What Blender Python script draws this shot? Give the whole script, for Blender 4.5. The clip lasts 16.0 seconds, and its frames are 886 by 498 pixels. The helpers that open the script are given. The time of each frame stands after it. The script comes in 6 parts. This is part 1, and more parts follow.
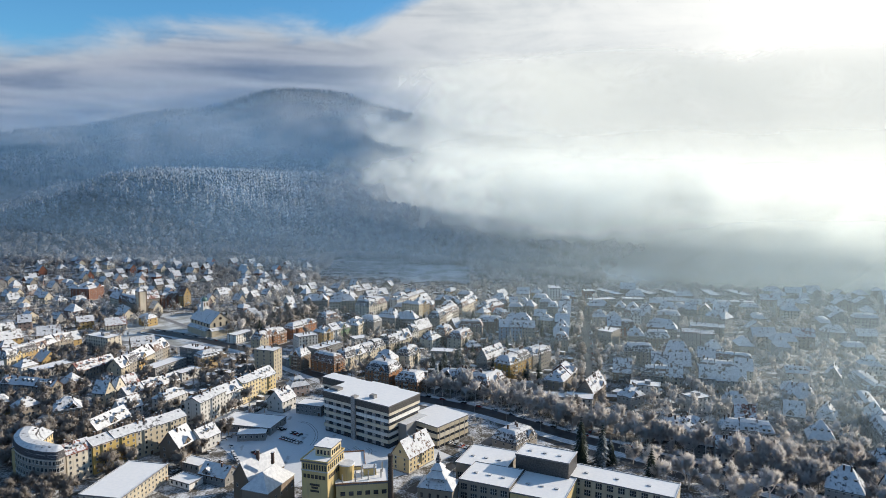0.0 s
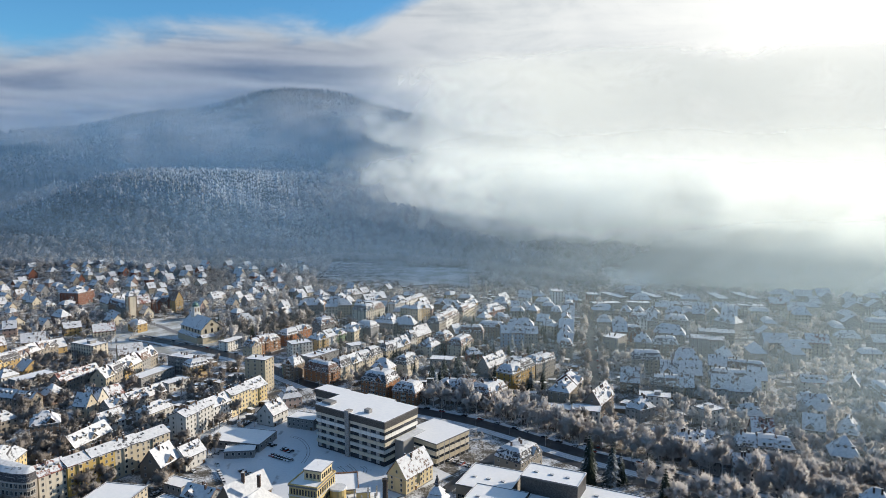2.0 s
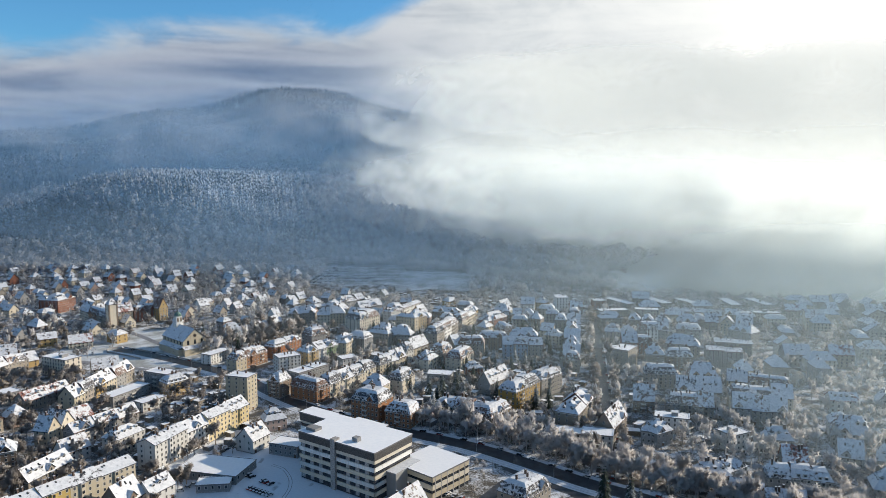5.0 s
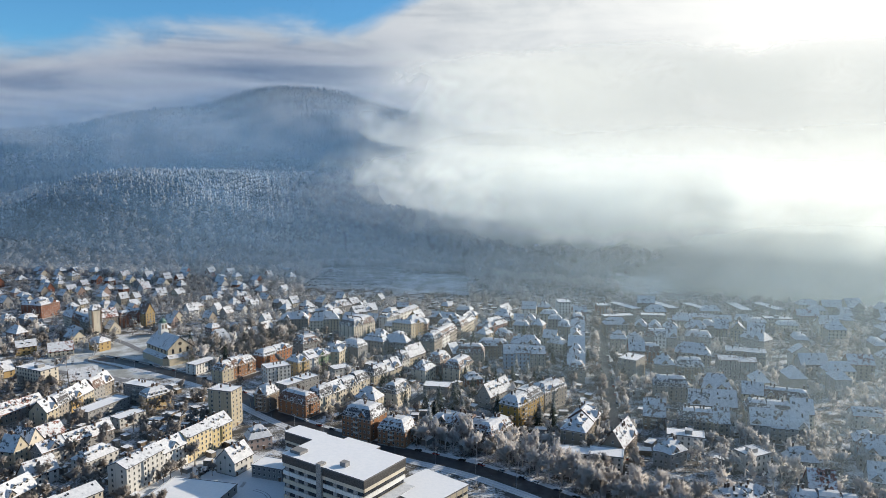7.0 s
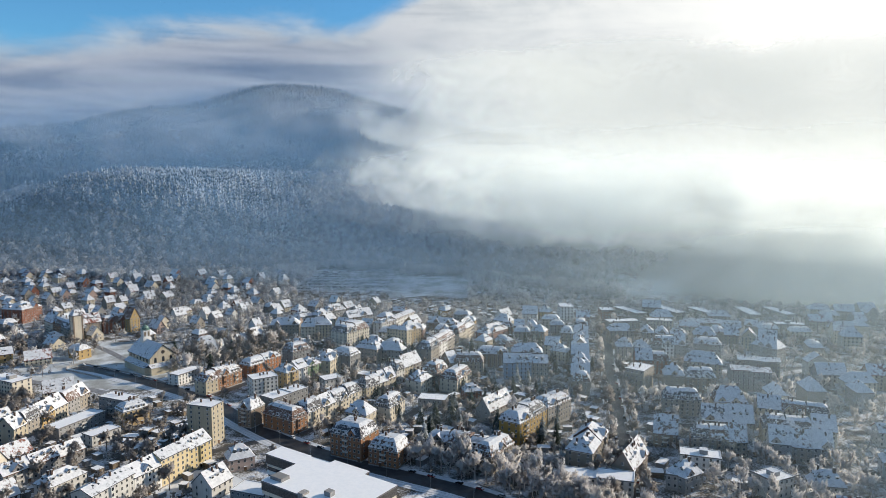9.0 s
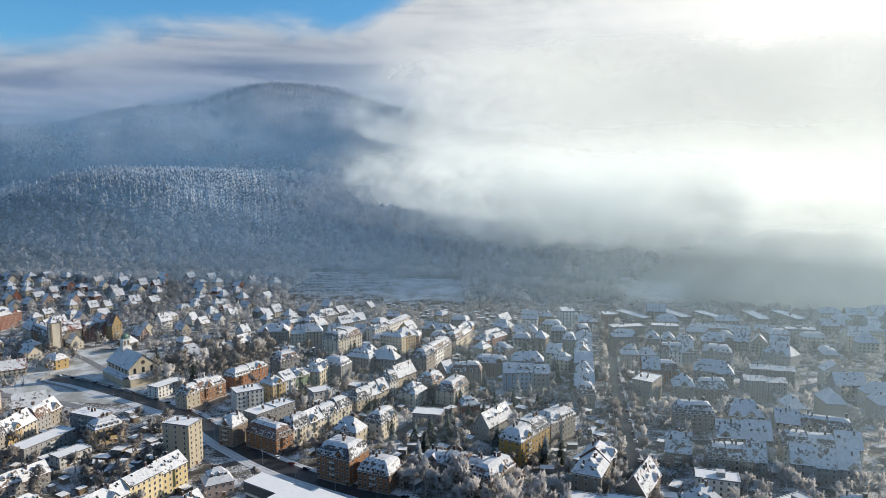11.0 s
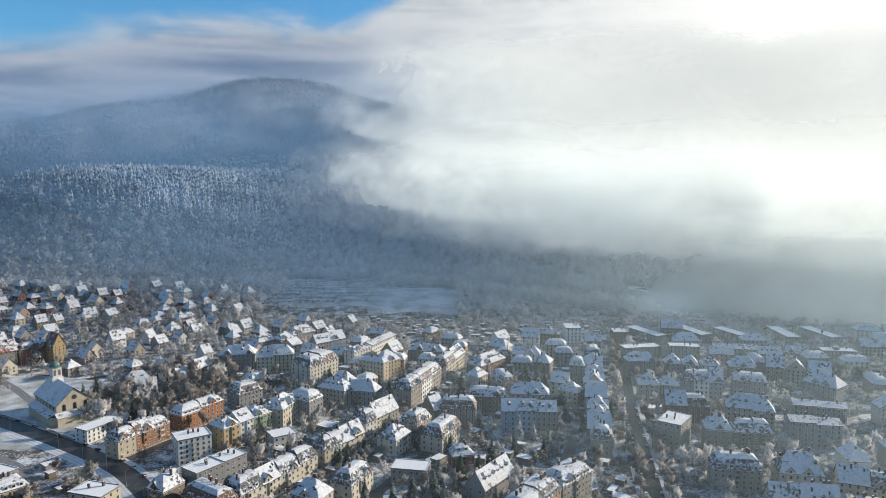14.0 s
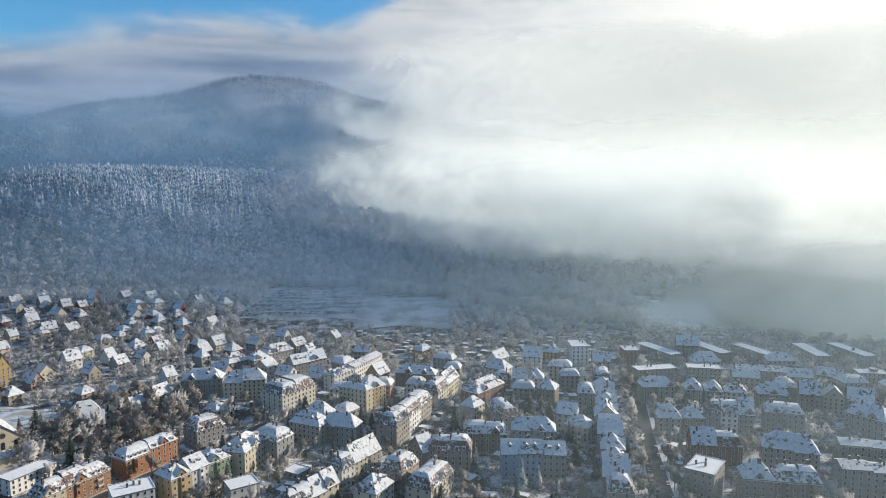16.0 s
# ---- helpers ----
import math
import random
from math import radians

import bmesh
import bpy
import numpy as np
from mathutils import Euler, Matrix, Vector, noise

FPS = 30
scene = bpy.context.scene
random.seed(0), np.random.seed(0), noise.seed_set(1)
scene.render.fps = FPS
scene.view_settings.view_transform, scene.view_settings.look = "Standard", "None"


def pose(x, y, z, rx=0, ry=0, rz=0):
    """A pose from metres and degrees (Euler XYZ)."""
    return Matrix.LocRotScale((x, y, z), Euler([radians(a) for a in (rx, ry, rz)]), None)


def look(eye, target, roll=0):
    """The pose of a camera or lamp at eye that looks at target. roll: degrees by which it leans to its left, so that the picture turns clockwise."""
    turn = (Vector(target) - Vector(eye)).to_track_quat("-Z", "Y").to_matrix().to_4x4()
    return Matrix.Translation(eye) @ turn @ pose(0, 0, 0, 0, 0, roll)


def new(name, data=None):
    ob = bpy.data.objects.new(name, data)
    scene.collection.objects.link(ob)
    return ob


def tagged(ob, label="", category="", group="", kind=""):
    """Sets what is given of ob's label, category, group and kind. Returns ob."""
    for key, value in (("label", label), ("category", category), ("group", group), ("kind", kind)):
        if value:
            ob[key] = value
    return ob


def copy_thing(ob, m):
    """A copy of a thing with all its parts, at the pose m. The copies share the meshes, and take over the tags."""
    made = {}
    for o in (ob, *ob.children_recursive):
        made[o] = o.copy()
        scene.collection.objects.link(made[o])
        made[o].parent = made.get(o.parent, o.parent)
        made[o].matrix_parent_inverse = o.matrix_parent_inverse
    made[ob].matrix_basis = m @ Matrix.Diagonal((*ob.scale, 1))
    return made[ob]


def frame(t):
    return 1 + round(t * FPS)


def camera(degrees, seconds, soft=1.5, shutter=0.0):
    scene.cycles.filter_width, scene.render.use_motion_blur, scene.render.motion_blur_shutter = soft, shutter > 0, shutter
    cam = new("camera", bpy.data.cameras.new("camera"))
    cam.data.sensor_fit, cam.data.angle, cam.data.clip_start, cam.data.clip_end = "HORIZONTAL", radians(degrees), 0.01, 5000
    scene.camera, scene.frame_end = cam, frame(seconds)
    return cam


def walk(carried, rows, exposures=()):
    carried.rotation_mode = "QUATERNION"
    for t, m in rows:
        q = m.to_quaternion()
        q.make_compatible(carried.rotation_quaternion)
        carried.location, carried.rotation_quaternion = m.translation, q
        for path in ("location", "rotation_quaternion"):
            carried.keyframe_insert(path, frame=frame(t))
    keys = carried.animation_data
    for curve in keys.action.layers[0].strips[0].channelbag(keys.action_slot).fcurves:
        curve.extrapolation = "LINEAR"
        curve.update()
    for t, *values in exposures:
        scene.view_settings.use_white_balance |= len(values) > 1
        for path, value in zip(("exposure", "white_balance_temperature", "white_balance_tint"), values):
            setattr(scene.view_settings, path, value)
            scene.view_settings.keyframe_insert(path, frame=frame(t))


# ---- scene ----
cam = camera(65.1, 16.0, soft=0.75)
PATH = [
    (0, (1.16, -3.106, 160.952), (1.049, -1.121, 160.731), 0.2),
    (0.5, (1.068, 2.87, 161.088), (0.956, 4.854, 160.865), 0.2),
    (1, (0.903, 8.953, 161.187), (0.79, 10.937, 160.964), 0.1),
    (1.5, (0.64, 15.015, 161.246), (0.527, 16.999, 161.024), 0.2),
    (2, (0.321, 21.151, 161.272), (0.21, 23.136, 161.051), 0.1),
    (2.5, (-0.015, 27.504, 161.28), (-0.126, 29.489, 161.06), 0.1),
    (3, (-0.075, 34.085, 161.282), (-0.186, 36.07, 161.062), 0.1),
    (3.5, (0.009, 40.632, 161.274), (-0.103, 42.617, 161.055), 0.1),
    (4, (-0.201, 47.48, 161.276), (-0.312, 49.465, 161.057), 0.0),
    (6.5, (-0.467, 84.234, 161.891), (-0.576, 86.219, 161.669), 0.0),
    (7, (-0.428, 91.755, 161.938), (-0.537, 93.74, 161.716), 0.0),
    (7.5, (-0.248, 99.208, 162.008), (-0.356, 101.192, 161.784), 0.0),
    (8, (-0.151, 106.684, 162.072), (-0.259, 108.669, 161.849), -0.0),
    (10.5, (-0.354, 144.328, 162.405), (-0.456, 146.312, 162.176), -0.0),
    (11, (-0.367, 151.732, 162.414), (-0.467, 153.716, 162.186), -0.1),
    (11.5, (-0.217, 160.006, 162.515), (-0.317, 161.99, 162.285), -0.0),
    (12, (-0.087, 171.528, 162.504), (-0.185, 173.512, 162.274), -0.1),
    (12.5, (-0.03, 186.302, 162.45), (-0.124, 188.287, 162.219), -0.1),
    (13, (0.001, 202.649, 162.526), (-0.091, 204.633, 162.295), -0.0),
    (13.5, (-0.065, 218.376, 162.784), (-0.154, 220.36, 162.552), -0.0),
    (14, (-0.031, 234.27, 162.992), (-0.115, 236.254, 162.759), -0.0),
    (14.5, (0.284, 249.79, 163.151), (0.203, 251.775, 162.917), -0.1),
    (15, (0.392, 265.598, 163.306), (0.314, 267.583, 163.073), -0.1),
    (15.5, (0.574, 281.349, 163.539), (0.501, 283.333, 163.304), -0.1),
    (16, (0.842, 297.682, 163.849), (0.769, 299.667, 163.615), 0.0),
]
walk(cam, [(t, look(eye, ahead, roll)) for t, eye, ahead, roll in PATH])

# ---- light ----
SUN_AZ, SUN_EL = radians(66), radians(21)
to_sun = Vector((math.sin(SUN_AZ) * math.cos(SUN_EL), math.cos(SUN_AZ) * math.cos(SUN_EL), math.sin(SUN_EL)))
lamp = bpy.data.lights.new("sun", "SUN")
lamp.energy, lamp.angle, lamp.color = 4.6, radians(0.6), (1.0, 0.88, 0.72)
sun = new("sun", lamp)
sun.matrix_world = look(to_sun * 900, (0, 0, 0))
scene.view_settings.exposure = 0.27
scene.cycles.transparent_max_bounces = 44


class Nodes:
    """A short way to write node trees."""

    def __init__(self, tree):
        self.tree = tree
        tree.nodes.clear()

    def add(self, kind, **values):
        node = self.tree.nodes.new(kind)
        for key, value in values.items():
            if key.startswith("i_"):
                name = key[2:].replace("_", " ")
                if name.isdigit():
                    slot = node.inputs[int(name)]
                else:
                    slot = node.inputs[name]
                if isinstance(value, bpy.types.NodeSocket):
                    self.tree.links.new(value, slot)
                else:
                    slot.default_value = value
            elif key == "operation":
                node.operation = value
            elif key == "data_type":
                node.data_type = value
            elif key == "blend_type":
                node.blend_type = value
        return node

    def math(self, op, a, b=0.0, c=None, clamp=False):
        node = self.add("ShaderNodeMath", operation=op, i_0=a, i_1=b)
        node.use_clamp = clamp
        if c is not None:
            if isinstance(c, bpy.types.NodeSocket):
                self.tree.links.new(c, node.inputs[2])
            else:
                node.inputs[2].default_value = c
        return node.outputs[0]

    def ramp(self, x, lo, hi, a=0.0, b=1.0):
        node = self.add("ShaderNodeMapRange")
        node.interpolation_type = "SMOOTHSTEP"
        for slot, value in zip(("Value", "From Min", "From Max", "To Min", "To Max"), (x, lo, hi, a, b)):
            if isinstance(value, bpy.types.NodeSocket):
                self.tree.links.new(value, node.inputs[slot])
            else:
                node.inputs[slot].default_value = value
        return node.outputs[0]

    def noise(self, vector, scale, detail=3.0, rough=0.55, distort=0.0):
        return self.add("ShaderNodeTexNoise", i_Vector=vector, i_Scale=scale, i_Detail=detail, i_Roughness=rough, i_Distortion=distort).outputs["Fac"]

    def mix(self, fac, a, b):
        node = self.add("ShaderNodeMix", data_type="RGBA")
        for slot, value in ((0, fac), (6, a), (7, b)):
            if isinstance(value, bpy.types.NodeSocket):
                self.tree.links.new(value, node.inputs[slot])
            else:
                node.inputs[slot].default_value = (*value, 1) if isinstance(value, tuple) and len(value) == 3 else value
        return node.outputs[2]

    def sep(self, v):
        return self.add("ShaderNodeSeparateXYZ", i_0=v).outputs

    def comb(self, x, y, z):
        return self.add("ShaderNodeCombineXYZ", i_0=x, i_1=y, i_2=z).outputs[0]


# Sky: clear blue above a stratus deck that thickens into a bright cloud bank on the sunny side.
world = bpy.data.worlds.new("sky")
scene.world = world
world.use_nodes = True
k = Nodes(world.node_tree)
sky = k.add("ShaderNodeTexSky")
sky.sky_type, sky.sun_disc, sky.sun_elevation, sky.sun_rotation = "NISHITA", False, SUN_EL, SUN_AZ
sky.altitude, sky.air_density, sky.dust_density, sky.ozone_density = 300.0, 1.0, 0.6, 2.0
where = k.add("ShaderNodeTexCoord").outputs["Generated"]
x, y, z = k.sep(where)
az = k.math("MULTIPLY", k.math("ARCTAN2", x, y), 57.2958)
el = k.math("MULTIPLY", k.math("ARCSINE", z), 57.2958)
flat = k.comb(k.math("MULTIPLY", az, 0.055), 0.0, k.math("MULTIPLY", el, 0.5))
puff = k.comb(k.math("MULTIPLY", az, 0.12), 0.0, k.math("MULTIPLY", el, 0.24))
big = k.noise(puff, 0.9, 8.0, 0.6, 0.5)
fine = k.noise(flat, 1.0, 6.0, 0.62, 0.6)
# The deck's upper edge climbs from the left to the right.
edge = k.math("ADD", k.ramp(az, -36.0, -20.0, 8.8, 11.3), k.ramp(az, -12.0, 0.0, 0.0, 5.0))
edge = k.math("ADD", edge, k.ramp(az, -3.0, 26.0, 0.0, 22.0))
edge = k.math("SUBTRACT", edge, k.ramp(az, 60.0, 95.0, 0.0, 30.0))
edge = k.math("ADD", edge, k.math("MULTIPLY", k.math("SUBTRACT", big, 0.5), 4.6))
gap = k.math("SUBTRACT", edge, el)
cover = k.ramp(gap, -0.9, 1.6)
shade = k.ramp(fine, 0.36, 0.64)
deck = k.mix(shade, (0.13, 0.17, 0.26), (0.32, 0.355, 0.43))
top = k.math("MULTIPLY", k.ramp(gap, 3.0, 0.4), k.ramp(big, 0.3, 0.6))
deck = k.mix(k.math("MULTIPLY", top, 0.7), deck, (0.53, 0.57, 0.60))
bright = k.math("MULTIPLY", k.ramp(az, -19.0, 4.0), k.ramp(az, 62.0, 100.0, 1.0, 0.0))
glow = k.mix(k.ramp(k.math("ADD", k.math("MULTIPLY", big, 0.6), k.math("MULTIPLY", fine, 0.4)), 0.34, 0.62), (0.50, 0.54, 0.57), (0.70, 0.72, 0.72))
glow = k.mix(k.ramp(az, 4.0, 26.0), glow, (0.94, 0.94, 0.90))
cloud = k.mix(bright, deck, glow)
clear = k.add("ShaderNodeMix", data_type="RGBA", blend_type="MULTIPLY")
k.tree.links.new(sky.outputs[0], clear.inputs[6])
clear.inputs[0].default_value, clear.inputs[7].default_value = 1.0, (0.052, 0.101, 0.130, 1)
# thin high cloud overhead and behind, out of view, added to tune the fill light
high = k.math("MULTIPLY", k.ramp(el, 15.0, 36.0), k.ramp(big, 0.3, 0.62, 0.4, 0.9))
thin = k.mix(high, clear.outputs[2], (0.125, 0.195, 0.295))
total = k.mix(cover, thin, cloud)
k.add("ShaderNodeOutputWorld", i_Surface=k.add("ShaderNodeBackground", i_Color=total, i_Strength=1.0).outputs[0])

# ---- materials ----
def material(name):
    m = bpy.data.materials.new(name)
    m.use_nodes = True
    return m, Nodes(m.node_tree)


def finish(k, colour, rough, bump=None, strength=0.3, dist=0.05, metal=0.0, spec=0.4):
    b = k.add("ShaderNodeBsdfPrincipled", i_Roughness=rough, i_Metallic=metal)
    b.inputs["Specular IOR Level"].default_value = spec
    if isinstance(colour, bpy.types.NodeSocket):
        k.tree.links.new(colour, b.inputs["Base Color"])
    else:
        b.inputs["Base Color"].default_value = (*colour, 1)
    if bump is not None:
        n = k.add("ShaderNodeBump", i_Height=bump, i_Strength=strength, i_Distance=dist)
        k.tree.links.new(n.outputs[0], b.inputs["Normal"])
    k.add("ShaderNodeOutputMaterial", i_Surface=b.outputs[0])


def wall_paint(name, colour, dirt=0.25):
    m, k = material(name)
    p = k.add("ShaderNodeNewGeometry").outputs["Position"]
    rnd = k.add("ShaderNodeObjectInfo").outputs["Random"]
    fine, wide = k.noise(p, 2.5, 5.0), k.noise(p, 0.12, 3.0)
    streak = k.noise(k.add("ShaderNodeVectorMath", operation="MULTIPLY", i_0=p, i_1=(1.2, 1.2, 0.08)).outputs[0], 1.0, 3.0)
    c = k.mix(k.ramp(wide, 0.3, 0.7, 0.0, dirt), colour, tuple(v * 0.6 for v in colour))
    c = k.mix(k.ramp(streak, 0.5, 0.75, 0.0, 0.35), c, (0.22, 0.2, 0.18))
    hsv = k.add("ShaderNodeHueSaturation", i_Color=c, i_Value=k.ramp(rnd, 0.0, 1.0, 0.82, 1.12), i_Saturation=k.ramp(rnd, 1.0, 0.0, 0.8, 1.15))
    finish(k, hsv.outputs[0], 0.85, fine, 0.25, 0.04)
    return m


def brick_wall(name, colour):
    m, k = material(name)
    p = k.add("ShaderNodeNewGeometry").outputs["Position"]
    fine, wide = k.noise(p, 6.0, 4.0), k.noise(p, 0.2, 3.0)
    c = k.mix(k.ramp(fine, 0.35, 0.65), tuple(v * 0.65 for v in colour), tuple(min(1, v * 1.25) for v in colour))
    c = k.mix(k.ramp(wide, 0.4, 0.75, 0.0, 0.5), c, (0.13, 0.10, 0.09))
    finish(k, c, 0.9, fine, 0.35, 0.04)
    return m


def snowy(name, tile, lo=0.36, hi=0.62, bare=0.36, clean=1.0):
    """Roofing under snow: steep faces and wind-swept patches show the covering."""
    m, k = material(name)
    geo = k.add("ShaderNodeNewGeometry")
    p = geo.outputs["Position"]
    up = k.sep(geo.outputs["Normal"])[2]
    wide, mid, fine = k.noise(p, 0.11, 4.0, 0.6), k.noise(p, 0.6, 4.0, 0.6), k.noise(p, 5.0, 3.0)
    rnd = k.add("ShaderNodeObjectInfo").outputs["Random"]
    keep = k.ramp(up, lo, hi)
    patch = k.math("ADD", k.math("MULTIPLY", wide, 0.45), k.math("MULTIPLY", mid, 0.55))
    patch = k.math("ADD", patch, k.math("MULTIPLY", k.math("SUBTRACT", rnd, 0.5), 0.06))
    patch = k.math("ADD", patch, k.math("MULTIPLY", k.math("SUBTRACT", keep, 1.0), 0.22))
    snow = k.math("MULTIPLY", k.ramp(keep, 0.02, 0.2), k.ramp(patch, bare, bare + 0.07))
    some = k.math("MULTIPLY", k.ramp(up, 0.05, 0.3), k.ramp(k.noise(p, 1.7, 3.0, 0.6), 0.55, 0.63))
    snow = k.math("MAXIMUM", snow, k.math("MULTIPLY", some, 0.7))
    white = k.mix(k.ramp(mid, 0.3, 0.7), (0.52, 0.545, 0.585) if clean == 1.0 else (0.80, 0.82, 0.85), (0.68, 0.70, 0.73) if clean == 1.0 else (0.86, 0.87, 0.89))
    dark = k.mix(fine, tuple(v * 0.6 for v in tile), tuple(v * 1.3 for v in tile))
    finish(k, k.mix(snow, dark, white), 0.75, k.math("ADD", k.math("MULTIPLY", snow, 1.2), fine), 0.35, 0.12)
    return m


PAINT = {
    "white": wall_paint("white_plaster", (0.66, 0.655, 0.63)),
    "cream": wall_paint("cream_plaster", (0.56, 0.50, 0.39)),
    "beige": wall_paint("beige_plaster", (0.293, 0.261, 0.219)),
    "grey": wall_paint("grey_plaster", (0.277, 0.277, 0.277)),
    "ochre": wall_paint("ochre_plaster", (0.406, 0.280, 0.112)),
    "yellow": wall_paint("yellow_plaster", (0.58, 0.44, 0.20)),
    "straw": wall_paint("straw_yellow_plaster", (0.60, 0.48, 0.25)),
    "pink": wall_paint("pink_plaster", (0.386, 0.281, 0.239)),
    "brown": wall_paint("brown_plaster", (0.211, 0.159, 0.117)),
    "redbrown": brick_wall("dark_red_brick", (0.240, 0.093, 0.057)),
    "brick": brick_wall("brown_brick", (0.302, 0.155, 0.081)),
    "orange": brick_wall("orange_brick", (0.371, 0.151, 0.062)),
    "green": wall_paint("green_plaster", (0.248, 0.333, 0.217)),
    "blue": wall_paint("blue_plaster", (0.230, 0.335, 0.461)),
}
SAY = {"white": "white plastered", "cream": "cream plastered", "beige": "beige plastered", "grey": "grey plastered", "ochre": "ochre plastered", "yellow": "yellow plastered",
       "straw": "straw-yellow plastered", "pink": "pale pink plastered", "brown": "brown plastered", "redbrown": "dark red brick", "brick": "brown brick", "orange": "orange brick", "green": "pale green plastered", "blue": "light blue plastered"}
ROOF_DARK = snowy("snow_on_slate", (0.055, 0.055, 0.065), 0.36, 0.62, 0.37)
ROOF_BROWN = snowy("snow_on_brown_tile", (0.12, 0.065, 0.045), 0.36, 0.62, 0.38)
ROOF_RED = snowy("thin_snow_on_red_tile", (0.20, 0.065, 0.042), 0.36, 0.62, 0.42)
ROOF_FLAT = snowy("snow_on_flat_roof", (0.16, 0.16, 0.17), 0.3, 0.5, 0.24, 1.12)
SNOW = snowy("fresh_snow", (0.30, 0.30, 0.31), 0.2, 0.4, 0.1)


def plain(name, colour, rough=0.6, metal=0.0, spread=0.35, scale=1.5):
    m, k = material(name)
    p = k.add("ShaderNodeNewGeometry").outputs["Position"]
    n, f = k.noise(p, scale, 4.0), k.noise(p, scale * 7, 3.0)
    c = k.mix(k.ramp(n, 0.3, 0.7), tuple(v * (1 - spread) for v in colour), tuple(min(1, v * (1 + spread)) for v in colour))
    finish(k, c, rough, f, 0.2, 0.03, metal)
    return m


GLASS = plain("dark_window_glass", (0.032, 0.037, 0.045), 0.08, 0.0, 0.5, 0.4)
FRAME = plain("white_window_frame", (0.50, 0.49, 0.46), 0.5, 0.0, 0.15)
SHUTTER = plain("wooden_shutter", (0.17, 0.13, 0.09), 0.7)
CHIMNEY = brick_wall("chimney_brick", (0.085, 0.06, 0.05))
CONCRETE = plain("grey_concrete", (0.30, 0.29, 0.28), 0.85)
DARKCLAD = plain("dark_metal_cladding", (0.075, 0.072, 0.07), 0.5, 0.2)
STEEL = plain("galvanised_steel", (0.42, 0.43, 0.44), 0.4, 0.8)
COPPER = plain("green_copper", (0.13, 0.22, 0.19), 0.6, 0.2)
ASPHALT = plain("wet_asphalt", (0.045, 0.047, 0.052), 0.45, 0.0, 0.4, 0.25)
TRODDEN = plain("trodden_snow", (0.20, 0.205, 0.22), 0.7, 0.0, 0.3, 0.6)
BARK = plain("dark_bark", (0.075, 0.06, 0.05), 0.9, 0.0, 0.4)
TYRE = plain("black_rubber", (0.02, 0.02, 0.02), 0.9)
DOORWOOD = plain("brown_door", (0.12, 0.07, 0.04), 0.6)
SIGN = plain("dark_sign_paint", (0.05, 0.04, 0.035), 0.6)


def frost(name, bare, white, lo, hi, lit=0.0):
    """Twigs and needles under hoar frost: pale above, dark beneath, uneven from tree to tree."""
    m, k = material(name)
    geo = k.add("ShaderNodeNewGeometry")
    p = geo.outputs["Position"]
    isle = geo.outputs["Random Per Island"]
    rnd = k.add("ShaderNodeObjectInfo").outputs["Random"]
    up = k.math("ABSOLUTE", k.sep(geo.outputs["Normal"])[2])
    n = k.noise(p, 0.5, 4.0, 0.65)
    stand = k.noise(p, 0.012, 3.0)
    amount = k.math("ADD", k.math("MULTIPLY", up, 0.5), k.math("MULTIPLY", n, 0.6))
    clump = k.noise(p, 0.09, 2.0, 0.5)
    amount = k.math("ADD", amount, k.math("MULTIPLY", k.math("SUBTRACT", clump, 0.5), 0.55))
    amount = k.math("ADD", amount, k.math("MULTIPLY", k.math("ADD", isle, rnd), 0.10))
    amount = k.math("ADD", amount, k.math("MULTIPLY", k.math("SUBTRACT", stand, 0.5), 0.7))
    c = k.mix(k.ramp(amount, lo, hi), bare, white)
    finish(k, c, 0.85, n, 0.2, 0.05, spec=0.2)
    if lit:
        # light glows through the fine ice
        out = next(node for node in m.node_tree.nodes if node.type == "OUTPUT_MATERIAL")
        body = out.inputs["Surface"].links[0].from_socket
        both = k.add("ShaderNodeMixShader", i_0=lit, i_1=body, i_2=k.add("ShaderNodeBsdfTranslucent", i_Color=c).outputs[0])
        m.node_tree.links.new(both.outputs[0], out.inputs["Surface"])
    return m


TWIG = frost("frosted_twigs", (0.50, 0.46, 0.445), (0.80, 0.775, 0.765), 0.05, 0.95, 0.5)
TWIG_BROWN = frost("dusted_brown_twigs", (0.19, 0.165, 0.145), (0.46, 0.435, 0.42), 0.2, 1.1, 0.4)
NEEDLE = frost("snowy_needles", (0.018, 0.030, 0.022), (0.62, 0.66, 0.70), 0.80, 1.2)
TWIG_FAR = frost("frosted_garden_twigs", (0.24, 0.225, 0.215), (0.60, 0.59, 0.585), 0.25, 1.05, 0.45)
WOOD_BARE = frost("frosted_broadleaf_wood", (0.19, 0.195, 0.21), (0.55, 0.57, 0.60), 0.2, 1.15, 0.4)
# Distant copies of the wood coats: distance is toned into darker, bluer colour.
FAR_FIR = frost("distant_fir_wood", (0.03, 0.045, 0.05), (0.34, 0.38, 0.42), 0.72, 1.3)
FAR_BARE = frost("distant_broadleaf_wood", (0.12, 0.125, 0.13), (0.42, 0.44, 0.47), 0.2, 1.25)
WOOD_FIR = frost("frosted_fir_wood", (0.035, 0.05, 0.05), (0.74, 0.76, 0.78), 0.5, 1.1)

